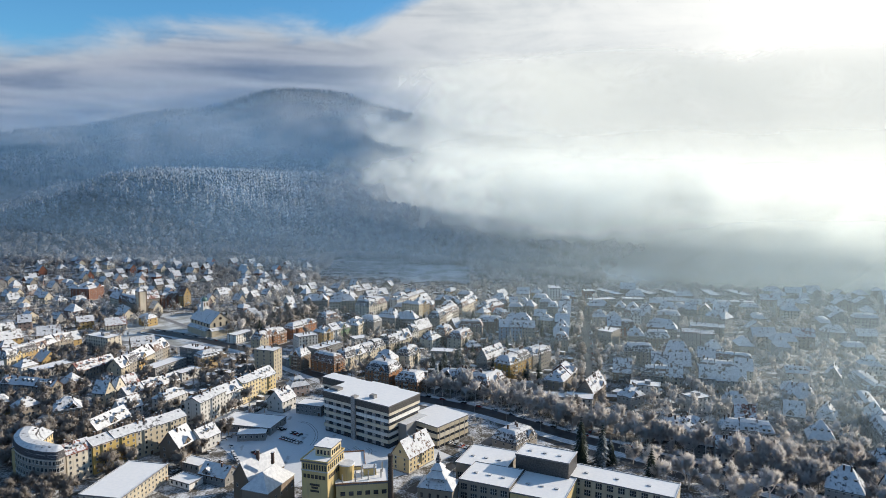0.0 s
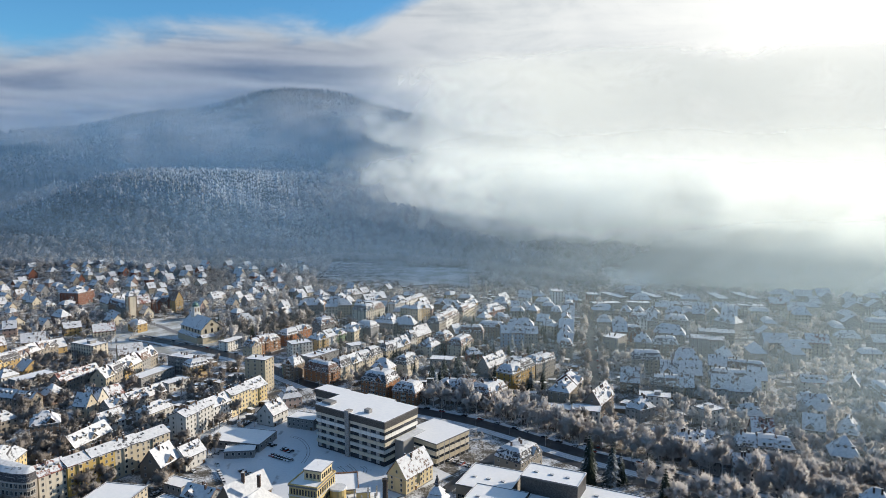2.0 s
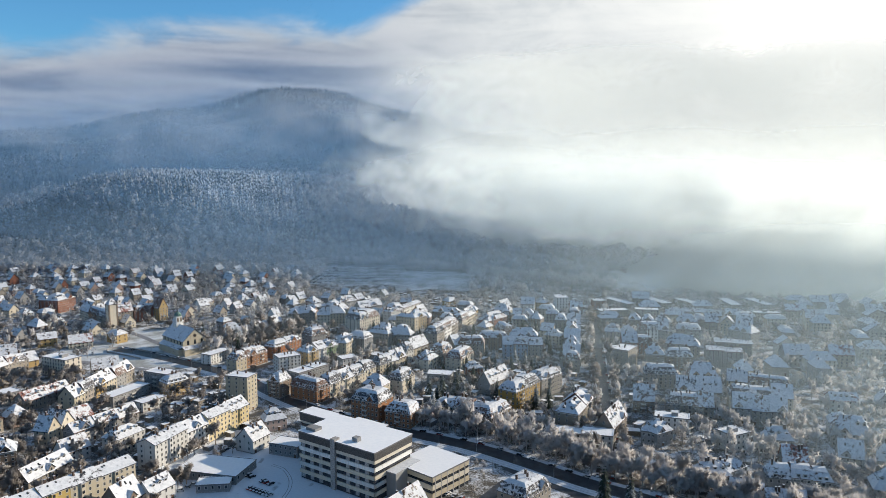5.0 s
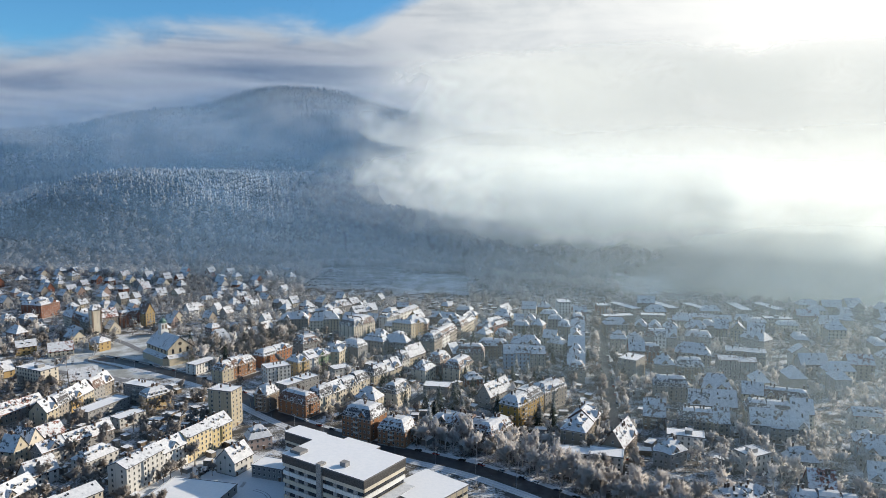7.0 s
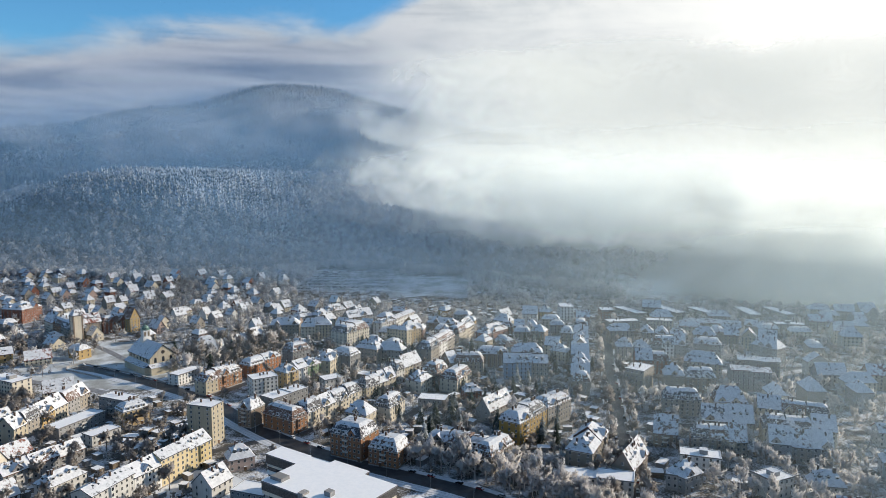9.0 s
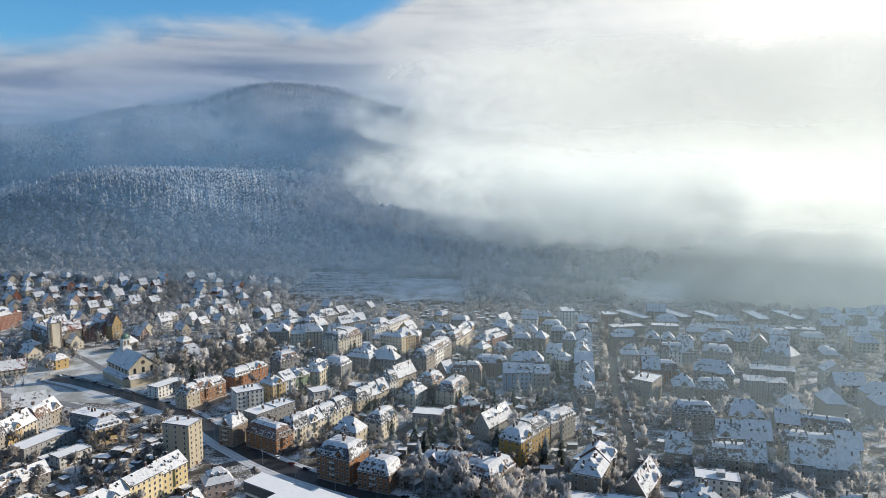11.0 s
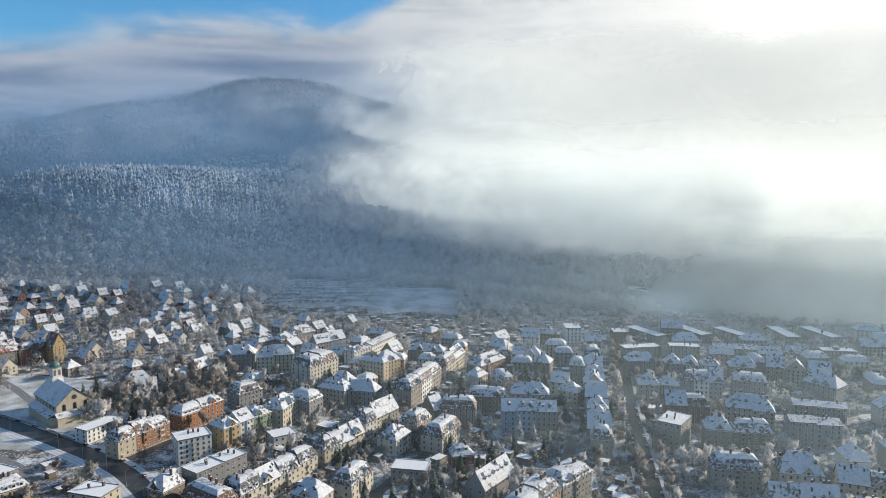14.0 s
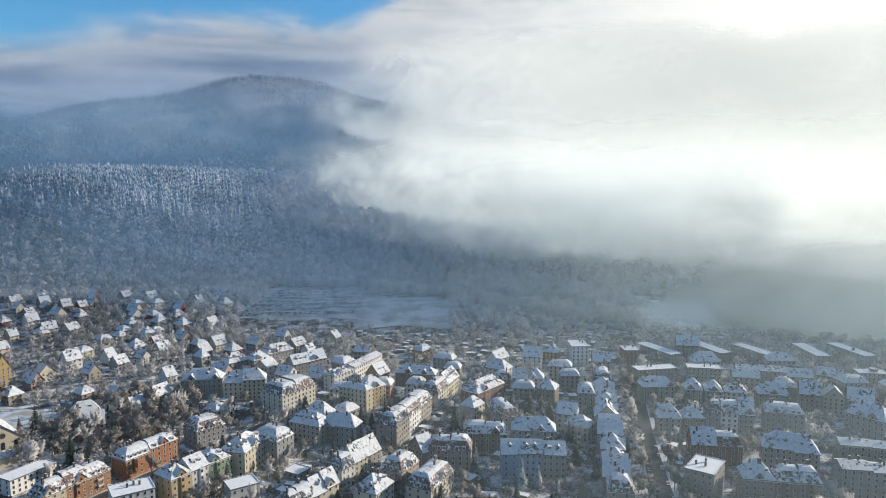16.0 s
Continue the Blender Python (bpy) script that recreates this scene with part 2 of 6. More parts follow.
m, k = material("snowy_ground")
geo = k.add("ShaderNodeNewGeometry")
p = geo.outputs["Position"]
wide, mid, fine = k.noise(p, 0.02, 4.0, 0.6), k.noise(p, 0.09, 4.0, 0.6), k.noise(p, 0.8, 4.0)
patch = k.math("ADD", k.math("MULTIPLY", mid, 0.6), k.math("MULTIPLY", fine, 0.4))
height = k.sep(p)[2]
soil = k.mix(fine, (0.045, 0.04, 0.034), (0.13, 0.12, 0.10))
bare = k.ramp(patch, 0.43, 0.62)
far = k.ramp(height, 12.0, 40.0)
bare = k.math("MULTIPLY", bare, k.math("SUBTRACT", 1.0, k.math("MULTIPLY", far, 0.75)))
colour = k.mix(bare, soil, k.mix(mid, (0.52, 0.55, 0.60), (0.78, 0.81, 0.86)))
finish(k, colour, 0.85, fine, 0.4, 0.1)
GROUND = m

m, k = material("frosted_meadow")
p = k.add("ShaderNodeNewGeometry").outputs["Position"]
mid, fine = k.noise(p, 0.05, 4.0, 0.6), k.noise(p, 0.6, 4.0)
colour = k.mix(k.ramp(mid, 0.35, 0.65), k.mix(fine, (0.20, 0.20, 0.18), (0.40, 0.42, 0.42)), k.mix(fine, (0.50, 0.54, 0.57), (0.66, 0.70, 0.74)))
finish(k, colour, 0.85, fine, 0.4, 0.1)
MEADOW = m

m, k = material("yard_snow")
p = k.add("ShaderNodeNewGeometry").outputs["Position"]
mid, fine = k.noise(p, 0.08, 4.0, 0.6), k.noise(p, 0.8, 4.0)
wave = k.add("ShaderNodeTexWave", i_Vector=p, i_Scale=0.022, i_Distortion=14.0, i_Detail=2.0, i_Detail_Scale=0.4).outputs["Fac"]
track = k.math("MULTIPLY", k.ramp(wave, 0.90, 0.99), k.ramp(mid, 0.52, 0.64))
colour = k.mix(k.math("MULTIPLY", track, 0.7), k.mix(fine, (0.58, 0.61, 0.66), (0.74, 0.77, 0.81)), (0.2, 0.2, 0.21))
finish(k, colour, 0.8, fine, 0.3, 0.08)
YARD = m


def mist(name, density, cover, scale, colour=(0.93, 0.95, 0.98), soft=(0.25, 0.25, 0.3, 0.3), stretch=(1, 1, 1), through_light=0.6, slant=0.0, torn=1.0, fade=0.35):
    """A haze sheet: ragged, thinning out towards its rim, haze tint put into its colour, lit by sun and sky from both
    sides.
    """
    m, k = material(name)
    co = k.add("ShaderNodeTexCoord")
    u, v, _ = k.sep(co.outputs["Generated"])
    p = k.add("ShaderNodeVectorMath", operation="MULTIPLY", i_0=k.add("ShaderNodeNewGeometry").outputs["Position"], i_1=stretch).outputs[0]
    n = k.noise(p, scale, 7.0, 0.58, 0.5)
    n = k.math("ADD", k.math("MULTIPLY", n, torn), 0.5 - 0.5 * torn)
    u = k.math("ADD", u, k.math("MULTIPLY", k.math("SUBTRACT", v, 0.4), slant))
    left, right, low, high = soft
    rim = k.math("MULTIPLY", k.ramp(u, 0.0, left), k.ramp(u, 1.0, 1.0 - right))
    rim = k.math("MULTIPLY", rim, k.math("MULTIPLY", k.ramp(v, 0.0, low), k.ramp(v, 1.0, 1.0 - high)))
    thick = k.math("ADD", n, k.math("MULTIPLY", k.math("SUBTRACT", rim, 1.0), 0.75))
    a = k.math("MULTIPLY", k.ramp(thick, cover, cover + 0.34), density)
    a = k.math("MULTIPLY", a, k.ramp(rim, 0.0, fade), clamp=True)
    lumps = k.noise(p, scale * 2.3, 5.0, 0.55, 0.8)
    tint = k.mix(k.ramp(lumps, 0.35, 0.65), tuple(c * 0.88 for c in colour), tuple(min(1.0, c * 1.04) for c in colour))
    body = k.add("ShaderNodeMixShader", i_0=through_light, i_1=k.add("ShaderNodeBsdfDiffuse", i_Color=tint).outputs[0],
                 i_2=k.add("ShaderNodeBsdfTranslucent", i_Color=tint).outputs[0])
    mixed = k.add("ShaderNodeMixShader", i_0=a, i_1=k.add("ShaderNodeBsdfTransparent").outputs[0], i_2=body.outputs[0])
    k.add("ShaderNodeOutputMaterial", i_Surface=mixed.outputs[0])
    return m


def fog(name, depth, scale, colour, left=(0.0, 0.3), right=(1.0, 0.9), low=(0.0, 0.3), high=(1.0, 0.8), warp=0.25, torn=0.6, tilt=0.0, stretch=(1, 1, 1.5), through_light=0.85):
    """Drifting fog: its optical depth swells and thins with billows of several sizes, and fades softly towards every rim."""
    m, k = material(name)
    u, v, _ = k.sep(k.add("ShaderNodeTexCoord").outputs["UV"])
    p = k.add("ShaderNodeVectorMath", operation="MULTIPLY", i_0=k.add("ShaderNodeNewGeometry").outputs["Position"], i_1=stretch).outputs[0]
    wide, fine = k.noise(p, scale, 3.0, 0.5, 0.3), k.noise(p, scale * 2.6, 7.0, 0.6, 0.7)
    billow = k.math("ADD", k.math("MULTIPLY", wide, 0.6), k.math("MULTIPLY", fine, 0.4))
    off = k.math("MULTIPLY", k.math("SUBTRACT", billow, 0.5), warp)
    u2 = k.math("ADD", u, off)
    v2 = k.math("ADD", k.math("ADD", v, off), k.math("MULTIPLY", u, tilt))
    d = k.math("MULTIPLY", k.math("MULTIPLY", k.ramp(u2, *left), k.ramp(u2, *right)), k.math("MULTIPLY", k.ramp(v2, *low), k.ramp(v2, *high)))
    # nothing remains at the sheet's own rim
    d = k.math("MULTIPLY", d, k.math("MULTIPLY", k.ramp(u, 0.0, 0.08), k.ramp(u, 1.0, 0.92)))
    d = k.math("MULTIPLY", d, k.math("MULTIPLY", k.ramp(v, 0.0, 0.05), k.ramp(v, 1.0, 0.92)))
    d = k.math("MULTIPLY", d, k.ramp(billow, 0.5 - 0.22 / torn, 0.5 + 0.22 / torn, 1.0 - torn, 1.0 + torn))
    a = k.math("SUBTRACT", 1.0, k.math("POWER", 2.71828, k.math("MULTIPLY", d, -depth)), clamp=True)
    body = k.add("ShaderNodeMixShader", i_0=through_light, i_1=k.add("ShaderNodeBsdfDiffuse", i_Color=(*colour, 1)).outputs[0],
                 i_2=k.add("ShaderNodeBsdfTranslucent", i_Color=(*colour, 1)).outputs[0])
    mixed = k.add("ShaderNodeMixShader", i_0=a, i_1=k.add("ShaderNodeBsdfTransparent").outputs[0], i_2=body.outputs[0])
    k.add("ShaderNodeOutputMaterial", i_Surface=mixed.outputs[0])
    return m


# ---- building helpers ----
def mesh_of(name, verts, faces, mats, picks=None, smooth=False):
    me = bpy.data.meshes.new(name)
    me.from_pydata(verts, [], faces)
    for m in mats:
        me.materials.append(m)
    if picks is not None:
        me.polygons.foreach_set("material_index", picks)
    if smooth:
        me.polygons.foreach_set("use_smooth", [True] * len(me.polygons))
    me.update()
    return me


def rounded(me, hub, V, F):
    """Turns a crown's facets and their normals outwards from its hub, so that light rolls over it as over one mass of twigs."""
    V, F, hub = np.asarray(V, float).reshape(-1, 3), np.asarray(F), np.asarray(hub, float).reshape(-1, 3)
    out = V - hub
    out /= np.linalg.norm(out, axis=1, keepdims=True) + 1e-6
    out[:, 2] += 0.8
    out /= np.linalg.norm(out, axis=1, keepdims=True) + 1e-6
    a, b, c = V[F[:, 0]], V[F[:, 1]], V[F[:, 2]]
    wrong = (np.cross(b - a, c - a) * out[F[:, 0]]).sum(1) < 0
    F[wrong] = F[wrong][:, ::-1]
    me.vertices.add(len(V))
    me.vertices.foreach_set("co", V.astype(np.float32).ravel())
    me.loops.add(F.size)
    me.loops.foreach_set("vertex_index", F.ravel().astype(np.int32))
    me.polygons.add(len(F))
    me.polygons.foreach_set("loop_start", np.arange(0, F.size, 3, dtype=np.int32))
    me.update(calc_edges=True)
    me.polygons.foreach_set("use_smooth", np.ones(len(F), bool))
    me.normals_split_custom_set_from_vertices(out)
    return me


def child(name, me, parent, at=None, label=""):
    ob = new(name, me)
    ob.parent = parent
    if at is not None:
        ob.matrix_basis = at
    if label:
        ob["label"] = label
    return ob


def empty(name, at, label, category, group="", kind=""):
    ob = new(name)
    ob.empty_display_size = 1.0
    ob.matrix_basis = at
    return tagged(ob, label, category, group, kind)


class Shape:
    """Collects solids for one mesh."""

    def __init__(self):
        self.v, self.f, self.m = [], [], []

    def solid(self, pts, faces, mat=0):
        n = len(self.v)
        self.v += [tuple(p) for p in pts]
        self.f += [tuple(n + i for i in f) for f in faces]
        self.m += [mat] * len(faces)

    def box(self, x0, y0, z0, x1, y1, z1, mat=0):
        self.solid([(x0, y0, z0), (x1, y0, z0), (x1, y1, z0), (x0, y1, z0), (x0, y0, z1), (x1, y0, z1), (x1, y1, z1), (x0, y1, z1)],
                   [(3, 2, 1, 0), (4, 5, 6, 7), (0, 1, 5, 4), (1, 2, 6, 5), (2, 3, 7, 6), (3, 0, 4, 7)], mat)

    def extrude(self, outline, a, b, put, mat=0):
        """A closed outline swept from a to b; put(s, p, q) gives the place."""
        n = len(outline)
        pts = [put(a, *p) for p in outline] + [put(b, *p) for p in outline]
        faces = [tuple(range(n)), tuple(reversed(range(n, 2 * n)))] + [((i + 1) % n, i, n + i, n + (i + 1) % n) for i in range(n)]
        self.solid(pts, faces, mat)

    def frustum(self, r0, z0, r1, z1, mat=0, cap=True):
        """r: x0, y0, x1, y1 of the lower and the upper rectangle."""
        pts = [(r[i], r[j], z) for r, z in ((r0, z0), (r1, z1)) for i, j in ((0, 1), (2, 1), (2, 3), (0, 3))]
        faces = [(0, 1, 5, 4), (1, 2, 6, 5), (2, 3, 7, 6), (3, 0, 4, 7), (3, 2, 1, 0)] + ([(4, 5, 6, 7)] if cap else [])
        self.solid(pts, faces, mat)

    def tube(self, a, b, ra, rb, sides=6, mat=0):
        a, b = Vector(a), Vector(b)
        d = (b - a).normalized()
        e = d.orthogonal().normalized()
        g = d.cross(e)
        pts = []
        for c, r in ((a, ra), (b, rb)):
            pts += [c + (e * math.cos(t) + g * math.sin(t)) * r for t in (2 * math.pi * i / sides for i in range(sides))]
        faces = [(i, (i + 1) % sides, sides + (i + 1) % sides, sides + i) for i in range(sides)]
        faces += [tuple(reversed(range(sides))), tuple(range(sides, 2 * sides))]
        self.solid(pts, faces, mat)

    def add(self, other, m, mats):
        """Takes over another shape, moved by m; mats: the slot for each of its materials."""
        n = len(self.v)
        self.v += [tuple(m @ Vector(p)) for p in other.v]
        self.f += [tuple(n + i for i in f) for f in other.f]
        self.m += [mats[i] for i in other.m]

    def mesh(self, name, *mats, smooth=False):
        me = mesh_of(name, self.v, self.f, mats, self.m, smooth)
        bm = bmesh.new()
        bm.from_mesh(me)
        bmesh.ops.recalc_face_normals(bm, faces=bm.faces)
        bm.to_mesh(me)
        bm.free()
        return me


def part(name, shape, mats, parent, label="", at=None):
    mats = mats if isinstance(mats, (list, tuple)) else [mats]
    return child(name, shape.mesh(name, *mats), parent, at, label)


# ---- the land ----
def step(x, a, b):
    s = np.clip((x - a) / (b - a), 0, 1)
    return s * s * (3 - 2 * s)


def wood_edge(x):
    """Where the woods begin, going up the valley."""
    return 1105 + 85 * step(x, -330, -250) - 165 * step(x, -230, 190) - 70 * step(x, 250, 600)


def land(x, y):
    """Height of the ground: a flat town, then wooded hills."""
    x, y = np.asarray(x, float), np.asarray(y, float)
    foot = wood_edge(x)
    out = 0.0
    for cx, cy, h, sx, sy in ((-650, 1490, 132, 200, 190), (-870, 3420, 365, 330, 700), (-1450, 3400, 235, 560, 800), (-420, 3500, 220, 450, 700), (-2050, 3250, 262, 900, 800), (-1450, 2400, 130, 420, 600),
                              (-430, 2150, 120, 400, 560), (260, 1900, 50, 520, 620), (1200, 2100, 45, 700, 700), (-1500, 2050, 120, 560, 420)):
        out = out + (h * np.exp(-0.5 * (((x - cx) / sx) ** 2 + ((y - cy) / sy) ** 2))) ** 3
    # one long slope from the summit to the valley
    away = np.sqrt(((x + 810) * 0.92) ** 2 + (y - 3420) ** 2 + 250 ** 2)
    out = out + (530 * np.clip(1 - away / 2350, 0, 1) ** 1.25) ** 3
    out = np.cbrt(out)
    wave = 9 * np.sin(x / 97 + y / 131) + 7 * np.sin(x / 53 - y / 71) + 12 * np.sin(x / 210 - y / 170 + 1)
    return (out + wave * step(out, 20, 120)) * step(y, foot, foot + 260) + 11 * step(y, 930, 1090)


xs = np.concatenate([np.arange(-4200, -1600, 100), np.arange(-1600, 1400, 20), np.arange(1400, 4201, 100)])
ys = np.concatenate([np.arange(-1500, 900, 100), np.arange(900, 2300, 20), np.arange(2300, 4601, 50)])
gx, gy = np.meshgrid(xs, ys)
pts = np.stack([gx, gy, land(gx, gy)], -1).reshape(-1, 3)
w, h = len(xs), len(ys)
i = (np.arange(h - 1)[:, None] * w + np.arange(w - 1)).ravel()
ground = tagged(new("ground", mesh_of("ground", pts.tolist(), np.stack([i, i + 1, i + 1 + w, i + w], 1).tolist(), [GROUND], smooth=True)),
                "snow-dusted flat valley floor rising into wooded hills", "ground", kind="structure")

OPEN = [(-246, 1006, -118, 1160), (-118, 985, -14, 1100), (182, 1000, 262, 1085)]
for number, (x0, y0, x1, y1) in enumerate(OPEN):
    gx, gy = np.meshgrid(np.linspace(x0, x1, 14), np.linspace(y0, y1, 14))
    # ragged rims
    gx = gx + 6 * np.sin(gy / 17 + number)
    gy = gy + 5 * np.sin(gx / 13)
    pts = np.stack([gx, gy, land(gx, gy) + 0.25], -1).reshape(-1, 3)
    i = (np.arange(13)[:, None] * 14 + np.arange(13)).ravel()
    tagged(new("car_park_ground" if number == 0 else "meadow", mesh_of("meadow", pts.tolist(), np.stack([i, i + 1, i + 15, i + 14], 1).tolist(), [MEADOW], smooth=True)),
           "open snow-covered ground at the edge of the woods", "ground", kind="structure")


def spline(points, n=10):
    """A smooth line through points of the plan."""
    p = [Vector((x, y)) for x, y in points]
    p = [2 * p[0] - p[1]] + p + [2 * p[-1] - p[-2]]
    out = []
    for a, b, c, d in zip(p, p[1:], p[2:], p[3:]):
        for s in range(n):
            t = s / n
            out.append(0.5 * (2 * b + (c - a) * t + (2 * a - 5 * b + 4 * c - d) * t * t + (3 * b - a - 3 * c + d) * t ** 3))
    return out + [p[-2]]


ROADS = []


def strip(name, points, left, right, z, mat, label, category, block=True):
    line = spline(points)
    s = Shape()
    v, f = [], []
    for a, (p, q) in enumerate(zip(line, line[1:] + [2 * line[-1] - line[-2]])):
        d = (q - p).normalized()
        n = Vector((-d.y, d.x))
        h0 = float(land(p.x, p.y))
        for off, dz in ((left, -0.3), (left, z), (right, z), (right, -0.3)):
            v.append((p.x + n.x * off, p.y + n.y * off, h0 + dz))
        if a:
            b = 4 * (a - 1)
            f += [(b + j, b + j + 1, b + j + 5, b + j + 4) for j in range(3)]
    s.v, s.f, s.m = v, f, [0] * len(f)
    if block:
        ROADS.extend((p.x, p.y, max(abs(left), abs(right))) for p in line)
    return tagged(new(name, s.mesh(name, mat)), label, category, kind="structure")


MAIN = [(-334, 664), (-318, 658), (-300, 650), (-240, 617), (-191, 585), (-150, 545), (-105, 508), (-50, 478), (-6, 456), (25, 434), (54, 411), (90, 388), (140, 352), (200, 300), (280, 220)]
AVENUE = [(66, 420), (78, 470), (86, 525), (105, 676), (118, 760), (132, 845), (149, 948)]
strip("road", MAIN, 7.5, -4.0, 0.05, ASPHALT, "wet dark asphalt main road, cleared of snow", "road")
strip("tram_bed", MAIN, -4.0, -10.0, 0.12, SNOW, "snow-covered tram bed beside the main road", "tram bed")
for off in (-5.6, -8.2):
    strip("tram_rail", MAIN, off + 0.14, off - 0.14, 0.15, STEEL, "dark wet tram rail in the snow", "tram rail", False)
strip("pavement_1", MAIN, 11.0, 7.5, 0.16, SNOW, "snowy pavement along the main road", "pavement")
strip("road", AVENUE, 5.0, -5.0, 0.05, ASPHALT, "straight dark asphalt avenue between frosted trees", "road")
strip("pavement_2", AVENUE, 8.5, 5.0, 0.16, SNOW, "snowy pavement along the avenue", "pavement")
strip("pavement_3", AVENUE, -5.0, -8.5, 0.16, SNOW, "snowy pavement along the avenue", "pavement")
strip("road", [(-262, 655), (-305, 690), (-345, 725), (-400, 765)], 3.0, -3.0, 0.06, TRODDEN, "snowy lane across the square", "road")
for a, b in (((-50, 560), (14, 706)), ((20, 500), (62, 640)), ((-265, 420), (-75, 560)), ((-34, 330), (14, 412)), ((110, 560), (330, 545)), ((105, 700), (420, 690)), ((-215, 560), (-120, 740)), ((-15, 640), (25, 760))):
    mid = ((a[0] + b[0]) / 2, (a[1] + b[1]) / 2)
    strip("road", [a, mid, b], 3.2, -3.2, 0.045, ASPHALT, "narrow side street with slushy asphalt", "road")
SQUARE_EDGE = [(-378, 655), (-338, 622), (-300, 612), (-250, 610), (-246, 690), (-262, 735), (-330, 752), (-372, 744)]
s = Shape()
s.extrude(SQUARE_EDGE, -0.3, 0.025, lambda h, x, y: (x, y, h))
# The shade on the square's snow is put in by the darker meadow colour.
tagged(new("pavement_5", s.mesh("pavement_5", MEADOW)), "open snow-covered square before the church", "square", kind="structure")
strip("road", [(-450, 655), (-385, 634), (-320, 618), (-262, 596), (-215, 560)], 3.4, -3.4, 0.05, TRODDEN, "trodden snowy street below the square", "road")
RIM = [(-336, 655), (-340, 664), (-332, 673), (-318, 667), (-300, 659), (-270, 644), (-240, 626)]
strip("retaining_wall", RIM, 0.35, -0.35, 1.2, CONCRETE, "low snow-capped concrete wall round the tunnel mouth", "wall", False)
strip("retaining_wall", [(-336, 655), (-320, 648), (-296, 636)], 0.35, -0.35, 1.2, CONCRETE, "low snow-capped concrete wall beside the tunnel mouth", "wall", False)
strip("road", [(14, 430), (44, 404), (74, 380), (104, 362), (170, 318)], 4.0, -4.0, 0.055, ASPHALT, "wet dark asphalt slip road beside the tram bed", "road")
strip("road", [(66, 418), (92, 408), (118, 404), (150, 398)], 3.5, -3.5, 0.055, ASPHALT, "wet dark asphalt side road into the park", "road")
YARD_EDGE = [(-190, 470), (-140, 478), (-100, 446), (-60, 420), (-14, 376), (-50, 340), (-110, 330), (-165, 400)]
s = Shape()
s.extrude(YARD_EDGE, -0.3, 0.03, lambda h, x, y: (x, y, h))
for track in ([(-115.6, 425.6), (-107.9, 420.7), (-100.8, 408.9), (-98.0, 397.6), (-98.1, 386.7)], [(-77.1, 383.5), (-72.8, 378.0), (-70.8, 372.4)], [(-72.7, 386.8), (-67.9, 379.7), (-65.4, 372.8)], [(-64.8, 385.0), (-62.0, 381.5), (-61.7, 375.8)]):
    for off in (-0.8, 0.8):
        strip("tyre_track", track, off + 0.16, off - 0.16, 0.045, TRODDEN, "tyre track pressed into the yard snow", "tyre track", False)
tagged(new("pavement_4", s.mesh("pavement_4", YARD)), "snow-covered works yard with curving tyre tracks", "yard", kind="structure")

# ---- houses ----
s = Shape()
s.box(-0.62, -0.07, -0.85, 0.62, 0.0, 0.85, 0)
s.box(-0.50, -0.085, -0.73, -0.04, -0.06, 0.73, 1)
s.box(0.04, -0.085, -0.73, 0.50, -0.06, 0.73, 1)
s.box(-0.75, -0.16, -0.98, 0.75, 0.0, -0.86, 2)
WINDOW = s.mesh("window", FRAME, GLASS, SNOW)
s = Shape()
s.box(-0.95, 0, 0, 0.95, 3.2, 1.5, 0)
s.box(-0.6, -0.04, 0.3, 0.6, 0.02, 1.3, 1)
s.extrude([(-1.25, 1.4), (0, 2.35), (1.25, 1.4), (1.25, 1.62), (0, 2.62), (-1.25, 1.62)], -0.25, 3.4, lambda y, x, z: (x, y, z), 2)
DORMER = s.mesh("dormer", FRAME, GLASS, ROOF_DARK)
s = Shape()
s.box(-0.95, 0, 0, 0.95, 2.6, 1.6, 0)
s.box(-0.6, -0.04, 0.35, 0.6, 0.02, 1.35, 1)
s.box(-1.15, -0.2, 1.6, 1.15, 2.7, 1.78, 2)
DORMER_FLAT = s.mesh("dormer", FRAME, GLASS, SNOW)
s = Shape()
s.box(-0.42, -0.42, -1.5, 0.42, 0.42, 1.5, 0)
s.box(-0.5, -0.5, 1.5, 0.5, 0.5, 1.66, 0)
s.box(-0.42, -0.42, 1.66, 0.42, 0.42, 1.8, 1)
CHIMNEY_MESH = s.mesh("chimney", CHIMNEY, SNOW)
s = Shape()
s.box(-0.7, -0.08, 0, 0.7, 0, 2.3, 0)
s.box(-0.9, -0.9, 2.5, 0.9, 0, 2.62, 1)
DOOR = s.mesh("door", DOORWOOD, SNOW)
s = Shape()
s.box(-1.6, -1.3, -0.15, 1.6, 0, 0, 0)
s.box(-1.6, -1.3, 0, 1.6, -1.24, 0.95, 1)
s.box(-1.6, -1.24, 0, -1.54, 0, 0.95, 1)
s.box(1.54, -1.24, 0, 1.6, 0, 0.95, 1)
s.box(-1.55, -1.22, 0.004, 1.55, 0, 0.05, 2)
BALCONY = s.mesh("balcony", CONCRETE, FRAME, SNOW)

FOOT = []
COUNT = {1: "single-storey", 2: "two-storey", 3: "three-storey", 4: "four-storey", 5: "five-storey", 6: "six-storey", 7: "seven-storey", 8: "eight-storey"}
KIND = {"g": "gable roof", "x": "front-gabled roof", "h": "hipped roof", "m": "mansard roof", "f": "flat roof", "r": "red-tiled gable roof"}
rng = random.Random(7)


